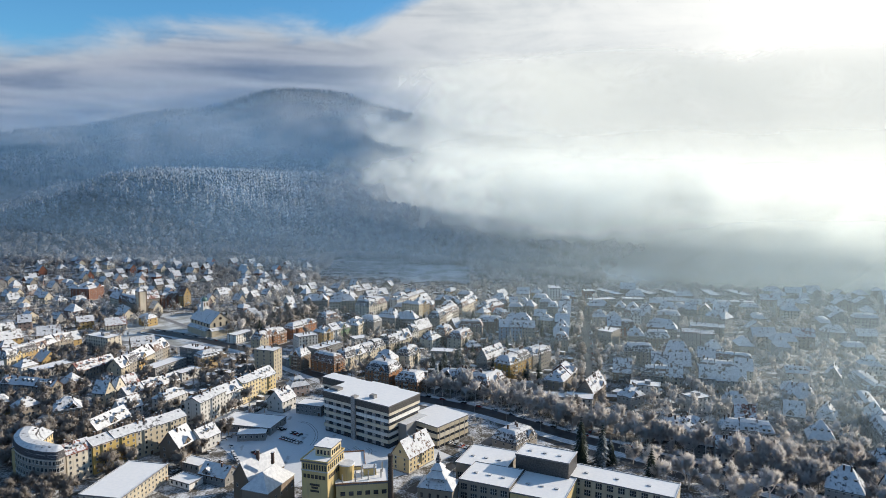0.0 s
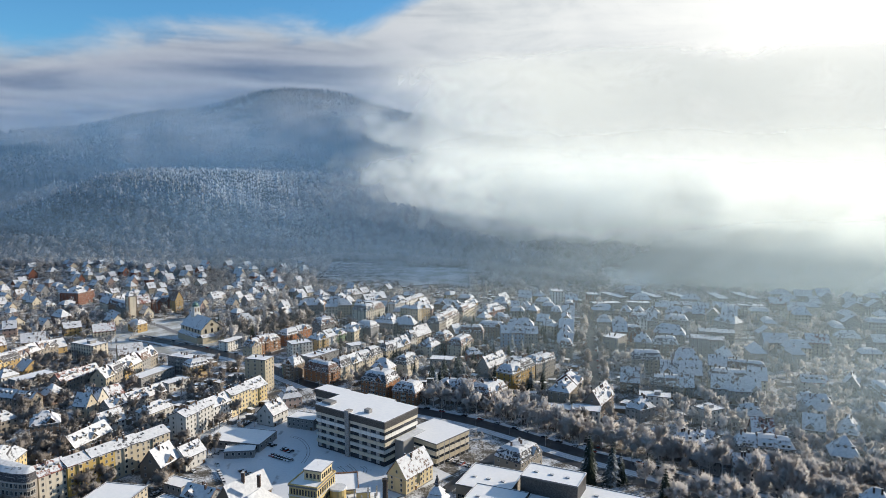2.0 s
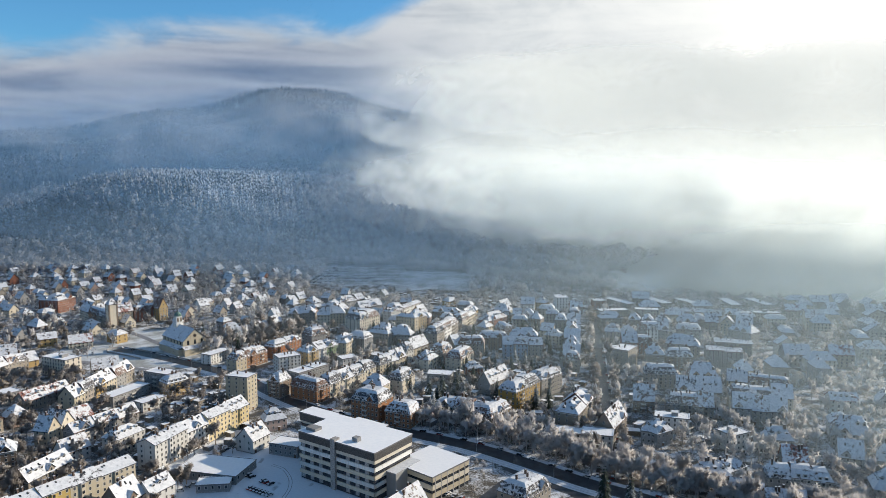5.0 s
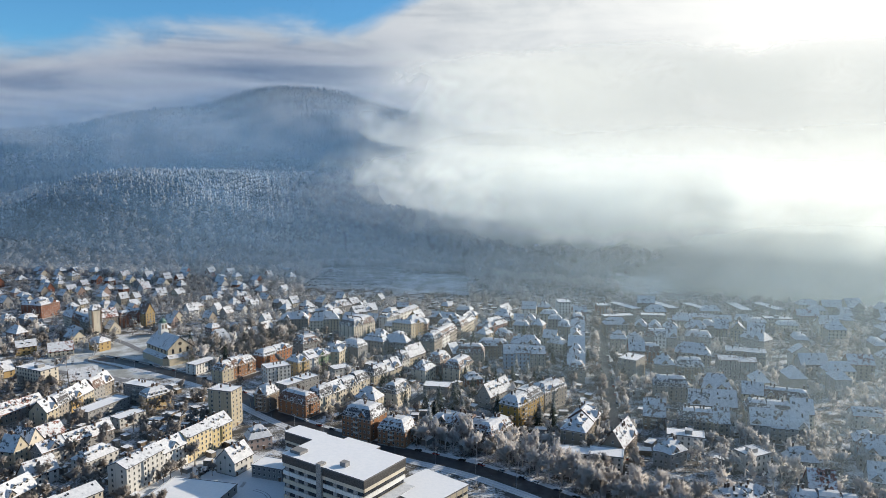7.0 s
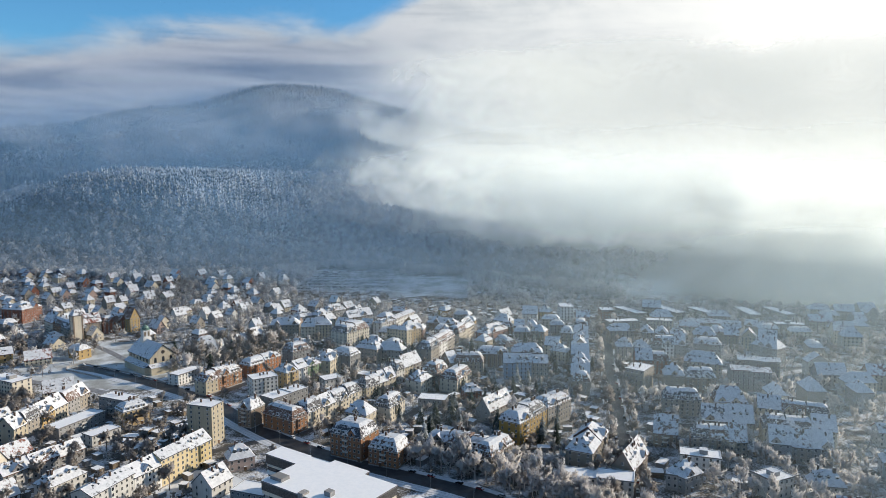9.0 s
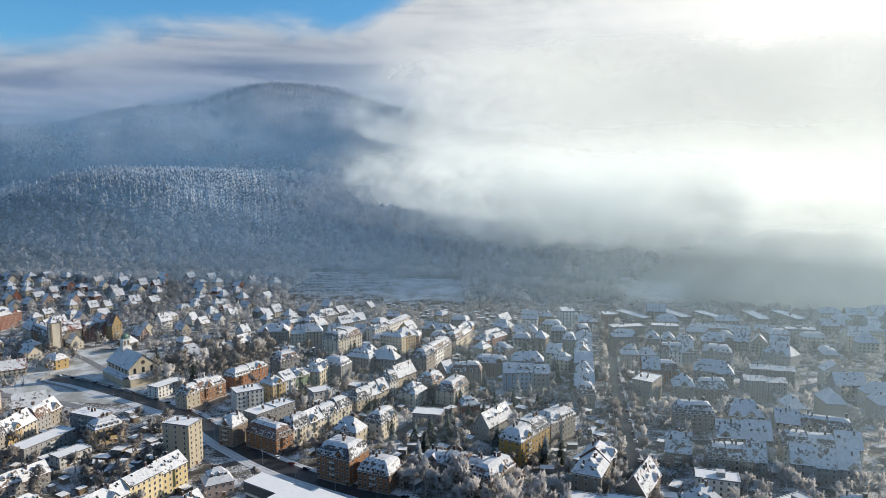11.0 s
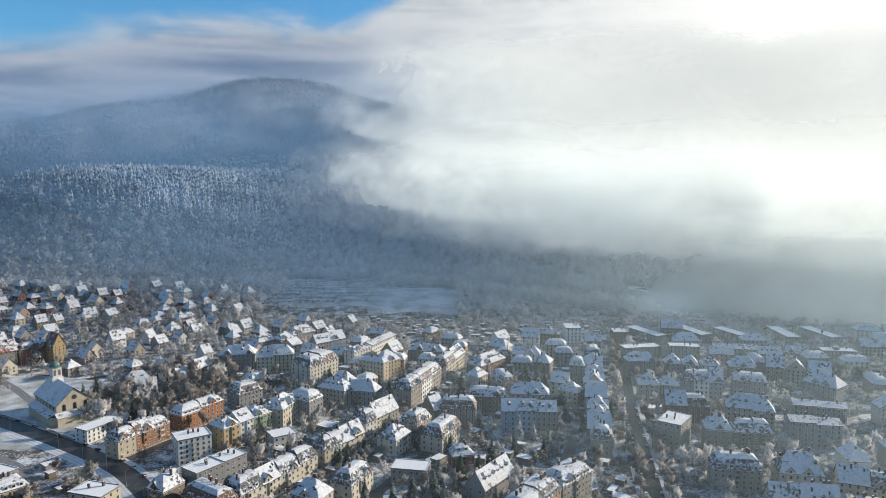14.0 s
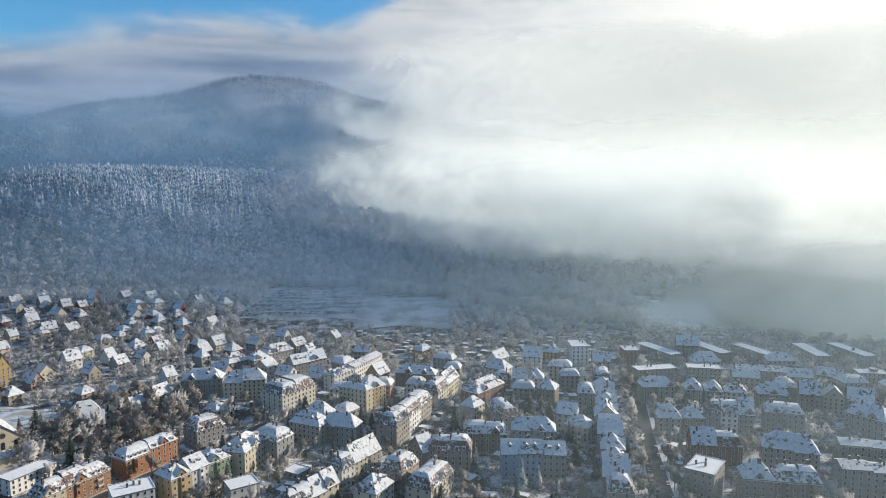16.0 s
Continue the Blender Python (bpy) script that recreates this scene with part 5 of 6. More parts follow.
row(164.7, 459.9, -8.6, 16.0, 10, 9, 5, "h", 1, "grey")
row(21.8, 374.1, 53.6, 21.4, 17, 11, 4, "m", 1, "beige")
# near and to the left
row(-36.4, 350.9, 58.5, 22.8, 12, 10, 7, "g", 1, "straw")
row(-210.3, 327.5, 60.4, 14.1, 12, 16, 4, "r", 1, "cream")
row(-202.5, 338.3, 60.5, 24.9, 12, 16, 3, "g", 2, "yellow")
row(-190.2, 359.9, 61.2, 33.3, 12, 16, 3, "g", 2, "cream")
row(-233.1, 335.5, 99.3, 22.5, 11, 16, 3, "g", 1, "yellow")
row(-175.2, 412.5, 75.0, 26.4, 12, 15, 3, "g", 1, "white")
row(-168.3, 438.0, 68.9, 52.7, 12, 15, 3, "g", 3, "straw")
row(-156.7, 507.2, 76.0, 11.8, 17, 24, 0, "f", 1, "cream")
row(-263.3, 399.9, 32.1, 15.6, 14, 14, 5, "h", 1, "brown")
row(-223.6, 378.7, 77.3, 28.3, 11, 11, 4, "g", 1, "beige")
row(-207.0, 431.1, 67.3, 20.0, 12, 11, 4, "h", 1, "white")
row(-239.8, 444.4, 65.3, 44.8, 10, 9, 4, "g", 3, "grey")
row(-253.6, 441.5, 80.8, 21.0, 11, 12, 6, "x", 2, "cream")
row(-344.3, 464.2, -11.3, 45.2, 11, 9, 4, "g", 3, "beige")
row(-350.9, 585.1, -22.4, 28.4, 14, 15, 0, "f", 1, "cream")
row(-378.1, 519.7, 82.4, 75.5, 12, 13, 5, "g", 7, "mixed")
row(-275.4, 504.1, 86.0, 72.1, 12, 12, 5, "g", 6, "mixed")
row(-338.0, 498.1, 62.8, 27.9, 14, 8, 0, "f", 1, "grey")
row(-306.2, 498.8, 71.3, 34.9, 11, 8, 5, "r", 2, "beige")
row(-250.4, 551.8, -20.4, 22.5, 12, 15, 0, "f", 1, "grey")
row(-223.6, 532.3, 51.9, 16.7, 12, 13, 3, "m", 1, "ochre")
row(-251.0, 508.8, 71.4, 33.9, 12, 8, 0, "f", 1, "grey")
row(-227.4, 503.1, 61.2, 18.4, 10, 7, 0, "f", 1, "white")
row(-165.5, 358.7, 75.6, 14.7, 13, 8, 8, "g", 1, "brown")
row(-157.9, 371.5, 66.7, 14.6, 11, 7, 5, "g", 1, "white")
row(-130.6, 439.4, 67.4, 14.5, 13, 8, 7, "g", 1, "white")
row(-133.9, 471.9, 32.9, 13.8, 11, 9, 5, "h", 1, "pink")
row(-166.3, 297.7, 83.2, 39.1, 22, 8, 0, "f", 1, "cream")
row(-162.2, 406.4, -10.2, 35.8, 22, 5, 0, "f", 1, "grey")
row(-121.7, 440.2, -16.9, 18.9, 12, 6, 0, "f", 1, "grey")
row(-161.2, 349.3, -21.4, 13.7, 9, 4, 0, "f", 1, "grey")
row(-145.1, 336.2, -19.6, 17.0, 11, 4, 4, "g", 1, "grey")
row(-157.9, 329.9, -23.9, 14.0, 9, 4, 0, "f", 1, "white")
row(-143.7, 389.6, 10.0, 16.5, 9, 4, 0, "f", 1, "grey")
row(-153.5, 541.7, -23.2, 10.6, 13, 14, 4, "m", 1, "brown")
row(-147.6, 546.9, 63.4, 11.0, 11, 10, 4, "g", 1, "green")
row(-114.4, 526.5, 58.8, 13.1, 26, 13, 5, "m", 1, "brick")
row(-107.6, 537.7, 61.3, 54.1, 12, 13, 5, "g", 4, "cream")
row(-134.3, 553.7, 56.6, 30.3, 13, 14, 0, "f", 2, "grey")
row(-441.5, 790.7, -38.9, 69.6, 14, 14, 8, "g", 3, "brick")
row(-386.3, 762.2, 48.4, 19.1, 14, 14, 8, "r", 1, "beige")
row(-372.5, 776.5, 44.6, 25.7, 13, 14, 8, "g", 2, "redbrown")
row(-349.3, 786.1, 60.2, 10.4, 14, 17, 8, "x", 1, "ochre")
row(-483.4, 818.3, 80.1, 27.3, 26, 17, 6, "h", 1, "redbrown")

# ---- scattered houses further out ----
def scatter(x0, y0, x1, y1, gap, make, seed):
    r = random.Random(seed)
    y = y0
    while y < y1:
        x = x0 + r.uniform(0, gap)
        while x < x1:
            px, py = x + r.uniform(-0.2, 0.2) * gap, y + r.uniform(-0.2, 0.2) * gap
            make(px, py, r)
            x += gap
        y += gap * 0.9


def villa(turns, low, high, colours, sizes=(10, 15), far=True, keep=0.75, kinds="gghhxm"):
    def make(x, y, r):
        if r.random() > keep:
            return
        L, D = r.uniform(*sizes), r.uniform(10, 13)
        turn = r.choice(turns) + r.uniform(-6, 6)
        c, s = math.cos(radians(turn)), math.sin(radians(turn))
        mx, my = x + c * L / 2 - s * D / 2, y + s * L / 2 + c * D / 2
        rad = max(L, D) * 0.62
        if not free(mx, my, rad) or any(a - 14 < mx < b + 14 and p - 14 < my < q + 14 for a, p, b, q in OPEN):
            return
        # frosted gardens, with no houses, lie before the car park
        if my > wood_edge(mx) - 30 or -240 < mx < 150 and my > (935 if mx < -110 else 880):
            return
        E = r.uniform(low, high)
        ty = r.choice(kinds)
        R = r.uniform(5, 7.5) if ty in "ghx" else 4
        ty = ty if r.random() < 0.93 else "r"
        if far:
            far_house(x, y, turn, L, D, E, R, ty, r.choice(colours))
        else:
            house(x, y, turn, L, D, E, R, ty, r.choice(colours), near=False, group="scattered villas")
    return make


TONES = ["cream", "white", "beige", "grey", "cream", "ochre", "pink"]
scatter(130, 330, 620, 560, 36, villa((-8, -12, 60), 8, 11, ["grey", "beige", "white"], (12, 18), False, 0.6), 6)
scatter(-480, 420, -230, 720, 30, villa((35, 60, -28), 5, 9, TONES + ["redbrown"], (12, 20), True, 0.8), 8)
scatter(-700, 735, -95, 1190, 26, villa((60, -28), 5.5, 8.0, ["cream", "white", "beige", "grey", "cream", "pink", "redbrown"], (8, 14), True, 0.6), 3)
scatter(-110, 700, 125, 965, 27, villa((60, -5, -25), 8, 12, TONES, (12, 18), True, 0.85, "hhmmg"), 4)
scatter(155, 560, 760, 905, 30, villa((-3, -6, 84), 10, 14, ["beige", "grey", "cream", "grey"], (15, 24), True, 0.8), 5)
r = random.Random(12)
sheds = Shape()
for n in range(790):
    x0, x1, y0, y1 = (-190, 170, 470, 800) if n < 420 else (-270, -140, 410, 590) if n < 620 else (-110, 170, 860, 965)
    x, y, turn = r.uniform(x0, x1), r.uniform(y0, y1), r.choice((60, -28, -4)) + r.uniform(-5, 5)
    a, b, h = r.uniform(3, 9), r.uniform(3, 6), r.uniform(2.2, 3.2)
    c, s2 = math.cos(radians(turn)), math.sin(radians(turn))
    if free(x + c * a / 2 - s2 * b / 2, y + s2 * a / 2 + c * b / 2, max(a, b) * 0.6):
        FOOT.append((x, y, c, s2, a, b))
        k2 = Shape()
        k2.box(0, 0, -0.3, a, b, h, 0)
        k2.box(-0.2, -0.2, h + 0.004, a + 0.2, b + 0.2, h + 0.3, 1)
        sheds.add(k2, pose(x, y, 0, 0, 0, turn), [r.choice((0, 1, 2)), 3])
tagged(new("garden_sheds", sheds.mesh("garden_sheds", SHUTTER, PAINT["grey"], PAINT["beige"], ROOF_FLAT)), "low snowy garages and sheds in the back yards", "sheds", kind="stuff")
tagged(new("far_houses", FAR.mesh("far_houses", *FAR_MATS)), "distant plastered villas with snowy roofs among frosted gardens", "houses", kind="stuff")

# ---- trees ----
def bare_tree(seed, height, spread, twigs=2600):
    """A leafless tree: trunk and limbs as one mesh, and a crown of fine frosted twigs; besides, the same tree with fewer, broader twigs."""
    r = random.Random(seed)
    wood, few, tips = Shape(), Shape(), []

    def grow(at, way, length, radius, level):
        end = at + way * length
        wood.tube(at, end, radius, radius * 0.62, 5 if level < 2 else 3)
        if level < 2:
            few.tube(at, end, radius * 1.2, radius * 0.7, 3)
        if level > 1:
            tips.append((at, end))
        if level == 3:
            return
        for _ in range((4, 4, 3)[level]):
            turn = Vector((r.gauss(0, 1), r.gauss(0, 1), r.gauss(0.25, 0.5))).normalized()
            way2 = (way * 0.75 + turn * spread).normalized()
            grow(at + way * length * r.uniform(0.55, 1.0), way2, length * r.uniform(0.55, 0.8), radius * 0.55, level + 1)

    grow(Vector((0, 0, -0.3)), Vector((r.uniform(-0.06, 0.06), r.uniform(-0.06, 0.06), 1)), height * 0.36, height * 0.024, 0)

    def crown(count, thin, thick, short, far):
        v, f = [], []
        for i in range(count):
            a, b = tips[i % len(tips)]
            p = a.lerp(b, r.uniform(0.1, 1.15))
            d = ((b - a).normalized() * 0.9 + Vector((r.gauss(0, 0.8), r.gauss(0, 0.8), r.gauss(0.3, 0.6)))).normalized()
            e = d.orthogonal().normalized() * r.uniform(thin, thick) * height / 12
            q = p + d * r.uniform(short, far) * height / 12
            n = len(v)
            v += [p - e, p + e, q]
            f.append((n, n + 1, n + 2))
        return v, f

    return wood, crown(twigs, 0.07, 0.17, 0.7, 2.0), few, crown(480, 0.22, 0.48, 0.6, 1.5)


def fir_tree(seed, height, radius):
    """A conifer: a trunk and whorls of drooping boughs that carry snow."""
    r = random.Random(seed)
    wood = Shape()
    wood.tube((0, 0, -0.3), (0, 0, height), height * 0.018, 0.03, 6)
    v, f = [], []
    n = 15
    for i in range(n):
        z = height * (0.1 + 0.88 * i / n)
        w = radius * (1 - i / n) ** 0.8 + 0.25
        for j in range(9):
            a = 2 * math.pi * (j + r.random() * 0.7) / 9 + i
            l = w * r.uniform(0.75, 1.15)
            c, s2 = math.cos(a), math.sin(a)
            px, py = -s2 * w * 0.26, c * w * 0.26
            b = len(v)
            v += [(0, 0, z + w * 0.16), (c * l * 0.6 + px, s2 * l * 0.6 + py, z - l * 0.12), (c * l, s2 * l, z - l * 0.38), (c * l * 0.6 - px, s2 * l * 0.6 - py, z - l * 0.12)]
            f += [(b, b + 1, b + 2), (b, b + 2, b + 3)]
    return wood, (v, f), None, None


LITE = {}


def template(kind, seed, coat, *args):
    wood, (v, f), few, thin = (bare_tree if kind == "bare" else fir_tree)(seed, *args)
    root = new("tree" if kind == "bare" else "fir_tree", wood.mesh("trunk", BARK if kind == "fir" else coat))
    say = "leafless broad-leaved tree white with hoar frost, standing in snow" if coat is TWIG else "leafless brown broad-leaved tree lightly dusted with frost"
    tagged(root, say if kind == "bare" else "dark evergreen fir with snow on its boughs", "tree",
           "frosted town trees" if coat is TWIG else "brown town trees" if kind == "bare" else "garden firs")
    if few:
        me = bpy.data.meshes.new("crown")
        me.materials.append(coat)
        V = np.array([tuple(p) for p in v])
        hub = V.mean(0)
        child("crown", rounded(me, np.broadcast_to(hub, V.shape), V, f), root)
        n = len(few.v)
        flat = [(t[0], t[i], t[i + 1]) for t in few.f for i in range(1, len(t) - 1)]
        LITE[root.name] = (np.array([tuple(p) for p in few.v + thin[0]]), np.array(flat + [tuple(n + i for i in t) for t in thin[1]]), coat, hub)
    else:
        child("crown", mesh_of("crown", v, f, [coat]), root)
    return root


SIZES = ((13, 0.95), (15, 0.85), (12, 1.05), (16, 0.8))
BARE = [template("bare", 11 + i, TWIG, h, sp) for i, (h, sp) in enumerate(SIZES)]
BROWN = [template("bare", 51 + i, TWIG_BROWN, h, sp) for i, (h, sp) in enumerate(SIZES)]
FIRS = [template("fir", 31 + i, NEEDLE, h, w) for i, (h, w) in enumerate(((15, 3.6), (19, 4.2), (12, 3.4)))]
MIX = BARE + BROWN + BROWN
PLANTED, WANTED = [], []


def plant(x, y, kinds, r, size=1.0, gap=4.0):
    if any((x - a) ** 2 + (y - b) ** 2 < gap * gap for a, b in PLANTED) or not free(x, y, 1.6):
        return
    PLANTED.append((x, y))
    WANTED.append((x, y, kinds, size, r.random()))


def set_tree(x, y, kinds, size, seed):
    r = random.Random(seed)
    s = size * r.uniform(0.75, 1.2)
    m = pose(x, y, float(land(x, y)), 0, 0, r.uniform(0, 360))
    first = r.choice(kinds)
    if len(SET) >= 330 and kinds is not FIRS:
        REST.append((first, m @ Matrix.Diagonal((s * 0.88, s * 0.88, s * 1.15, 1))))
        return
    SET.append(1)
    if first.get("used"):
        made = copy_thing(first, m)
    else:
        made, first["used"] = first, True
        made.matrix_basis = m
    made.scale = (s * 0.88, s * 0.88, s * r.uniform(1.05, 1.25)) if kinds is not FIRS else (s, s, s)


r = random.Random(21)
# beside the main road and the avenue
for line, off, gap in ((MAIN, -15, 9), (MAIN, 15, 6), (MAIN, 21, 6.5), (MAIN, 27, 7), (AVENUE, 7.2, 8), (AVENUE, -7.2, 8)):
    pts = spline(line, 40)
    last = None
    for p, q in zip(pts, pts[1:]):
        if not 300 < p.y < 960 or (line is MAIN and p.x < (95 if off < 0 else -52)):
            continue
        if last is None or (p - last).length > gap:
            last = p
            d = (q - p).normalized()
            t = Vector((p.x - d.y * off, p.y + d.x * off))
            if not any((t.x - a) ** 2 + (t.y - b) ** 2 < 9 for a, b in PLANTED):
                keep, ROADS[:] = ROADS[:], []
                plant(t.x + r.uniform(-1, 1), t.y + r.uniform(-1, 1), MIX if line is AVENUE else BARE, r, 0.9 if line is AVENUE else 1.15, 3.5)
                ROADS[:] = keep
# parks and gardens
PARKS = (
    (88, 325, 260, 385, 120, BARE, 1.15), (120, 380, 330, 470, 200, BARE, 1.1), (56, 368, 74, 392, 7, FIRS, 1.25), (88, 330, 130, 380, 5, FIRS, 1.0), (-8, 455, 75, 492, 60, BARE, 0.9), (55, 380, 75, 400, 3, FIRS, 1.1),
    (-120, 490, 75, 640, 260, MIX, 0.75), (-80, 500, 70, 640, 80, FIRS, 1.0), (110, 470, 360, 640, 420, BARE, 0.85),
    (-255, 655, -185, 770, 120, MIX, 1.2), (-235, 600, -190, 655, 20, BARE, 1.2), (-320, 330, -150, 480, 330, BROWN, 0.95), (-400, 430, -170, 580, 380, BROWN, 0.85), (-480, 560, -300, 760, 160, MIX, 0.9),
    (-190, 560, -60, 760, 230, MIX, 0.75), (-220, 600, -40, 760, 50, FIRS, 0.95), (-60, 620, 100, 760, 190, MIX, 0.7), (-60, 620, 100, 760, 60, FIRS, 0.95), (-300, 640, -190, 760, 22, FIRS, 0.9),
    (-262, 290, -196, 318, 40, BROWN, 0.95), (-300, 330, -252, 400, 40, BROWN, 1.05), (110, 640, 380, 800, 200, MIX, 0.75))
for x0, y0, x1, y1, n, kinds, size in PARKS:
    for _ in range(n):
        plant(r.uniform(x0, x1), r.uniform(y0, y1), kinds, r, size)
# street trees before the long rows
for (x0, y0), (x1, y1), n in (((-182, 322), (-152, 380), 9), ((-160, 404), (-126, 488), 16), ((-92, 528), (-38, 640), 18), ((-128, 590), (-100, 640), 8), ((8, 470), (52, 560), 12)):
    for i in range(n):
        plant(x0 + (x1 - x0) * i / n + r.uniform(-2, 2), y0 + (y1 - y0) * i / n + r.uniform(-2, 2), BROWN, r, 0.72, 3.0)

SET, REST = [], []
WANTED.sort(key=lambda w: (w[1] + abs(w[0]) * 0.3) * (0.2 if w[2] is FIRS else 1.0))
for w in WANTED:
    set_tree(*w)
for coat, say in ((TWIG, "further leafless trees white with frost"), (TWIG_BROWN, "further leafless brown trees lightly dusted with frost")):
    V, F, C, n = [], [], [], 0
    for first, m in REST:
        co, faces, own, hub = LITE[first.name]
        if own is coat:
            M = np.array(m)
            V.append(co @ M[:3, :3].T + M[:3, 3])
            C.append(np.broadcast_to(M[:3, :3] @ hub + M[:3, 3], co.shape))
            F.append(faces + n)
            n += len(co)
    if V:
        me = bpy.data.meshes.new("more_trees")
        me.materials.append(coat)
        tagged(new("more_trees", rounded(me, np.concatenate(C), np.concatenate(V), np.concatenate(F))), say, "trees", kind="stuff")


# ---- woods ----
def wood_mesh(name, places, kind, label, facets, mat, seed):
    """Many far trees in one mesh: places are x, y, height."""
    g = np.random.default_rng(seed)
    P = np.asarray(places, float)
    n = len(P)
    z = land(P[:, 0], P[:, 1])
    H = P[:, 2]
    if kind == "fir":
        tiers, sides = 3, 6
        ring = 2 * np.pi * np.arange(sides) / sides
        V, F = [], []
        for k in range(tiers):
            base, tip = 0.1 + 0.27 * k, 0.52 + 0.24 * k
            rad = (0.145 - 0.036 * k) * H[:, None] * g.uniform(0.7, 1.25, (n, sides))
            a = ring + g.uniform(0, 1, (n, 1)) * 6
            bx, by = P[:, :1] + rad * np.cos(a), P[:, 1:2] + rad * np.sin(a)
            bz = (z + H * base)[:, None] + H[:, None] * g.uniform(-0.05, 0.04, (n, sides))
            top = np.stack([P[:, 0], P[:, 1], z + H * tip], 1)[:, None]
            V.append(np.concatenate([np.stack([bx, by, bz], -1), top], 1))
        V = np.concatenate(V, 1)
        per = tiers * (sides + 1)
        f1 = np.array([[k * (sides + 1) + i, k * (sides + 1) + (i + 1) % sides, k * (sides + 1) + sides] for k in range(tiers) for i in range(sides)])
    else:
        d = g.normal(0, 1, (n, facets, 3))
        d /= np.linalg.norm(d, axis=-1, keepdims=True)
        rad = g.uniform(0.5, 1.05, (n, facets, 1))
        c = d * rad * np.stack([H * 0.33, H * 0.33, H * 0.42], 1)[:, None]
        c[..., 2] = c[..., 2] + (H * 0.6)[:, None]
        c += np.stack([P[:, 0], P[:, 1], z], 1)[:, None]
        e = g.normal(0, 1, (n, facets, 3, 3)) * (H * 0.115 * min(1.0, math.sqrt(24 / facets)))[:, None, None, None]
        e[..., 2] *= 1.2
        V = (c[:, :, None] + e).reshape(n, facets * 3, 3)
        # a trunk for each
        t = np.stack([P[:, 0], P[:, 1], z - 0.5], 1)[:, None] + np.array([[[-0.25, 0, 0], [0.25, 0, 0], [0, 0, 0]]])
        t[:, 2, 2] += H * 0.7
        V = np.concatenate([V, t], 1)
        per = facets * 3 + 3
        f1 = np.arange(per).reshape(-1, 3)
    F = (np.arange(n)[:, None, None] * per + f1).reshape(-1, 3)
    me = bpy.data.meshes.new(name)
    V = V.reshape(-1, 3)
    if kind != "fir":
        me.materials.append(mat)
        hub = np.stack([P[:, 0], P[:, 1], z + H * 0.5], 1)
        return tagged(new(name, rounded(me, np.repeat(hub, per, 0), V, F)), label, "woods", kind="stuff")
    me.vertices.add(len(V))
    me.vertices.foreach_set("co", V.ravel())
    me.loops.add(F.size)
    me.loops.foreach_set("vertex_index", F.ravel().astype(np.int32))
    me.polygons.add(len(F))
    me.polygons.foreach_set("loop_start", np.arange(0, F.size, 3, dtype=np.int32))
    me.materials.append(mat)
    me.update(calc_edges=True)
    return tagged(new(name, me), label, "woods", kind="stuff")


g = np.random.default_rng(5)


def stand(x0, x1, y0, y1, gap):
    X, Y = np.meshgrid(np.arange(x0, x1, gap), np.arange(y0, y1, gap))
    X = (X + g.uniform(-0.62, 0.62, X.shape) * gap).ravel()
    Y = (Y + g.uniform(-0.62, 0.62, Y.shape) * gap).ravel()
    foot = wood_edge(X)
    ok = (Y > foot - 8) & (np.abs(X) < 0.74 * Y + 60)
    for a, b, c, d in OPEN:
        ok &= ~((X > a) & (X < c) & (Y > b) & (Y < d))
    return X[ok], Y[ok]


firs, far_firs, broad, broad_far = [], [], [], []
for x0, x1, y0, y1, gap, near in ((-1050, 760, 940, 1720, 10.5, True), (-1500, 1300, 1720, 2500, 14, False), (-2600, -100, 2500, 3500, 19, False)):
    X, Y = stand(x0, x1, y0, y1, gap)
    patch = np.sin(X / 90 + 1.3 * np.sin(Y / 120)) + np.sin(Y / 75 - X / 140 + 2) + g.normal(0, 0.5, X.shape)
    knoll = np.exp(-0.5 * (((X + 540) / 110) ** 2 + ((Y - 1410) / 85) ** 2)) * 3.4
    rise = step(land(X, Y), 120, 260) * 0.9
    fir = (patch + knoll + rise > (1.55 if near else 1.0)) & (land(X, Y) > 32)
    H = g.uniform(0.6, 1.25, X.shape)
    for x, y, hh, isfir in zip(X, Y, H, fir):
        if isfir:
            (firs if near else far_firs).append((x, y, hh * (24 if near else 21)))
        elif near:
            broad.append((x, y, hh * 18))
        else:
            broad_far.append((x, y, hh * 18))
# the crowded firs of the sunny knoll
X, Y = stand(-800, -300, 1310, 1530, 6.0)
thick = np.exp(-0.5 * (((X + 540) / 95) ** 2 + ((Y - 1400) / 70) ** 2))
for x, y, keep in zip(X, Y, g.uniform(0, 1, X.shape) < thick * 0.85):
    if keep:
        firs.append((x, y, g.uniform(15, 30)))
belt = []
for _ in range(5200):
    x, y = g.uniform(-760, 700), g.uniform(690, 1230)
    if y > wood_edge(x) or any(a < x < c and b < y < d for a, b, c, d in OPEN) or not free(x, y, 3):
        continue
    before = any(a - 5 < x < c + 5 and b - 55 < y < b for a, b, c, d in OPEN)
    belt.append((x, y, g.uniform(2, 4.5) if before else g.uniform(6, 12)))
for _ in range(2600):
    x, y = g.uniform(-420, 420), g.uniform(890, 1200)
    if y > wood_edge(x) or any(a < x < c and b < y < d for a, b, c, d in OPEN) or not free(x, y, 2):
        continue
    before = any(a - 5 < x < c + 5 and b - 55 < y < b for a, b, c, d in OPEN)
    belt.append((x, y, g.uniform(2, 4.5) if before else g.uniform(9, 15) if y > wood_edge(x) - 45 else g.uniform(5, 11)))
edge = []
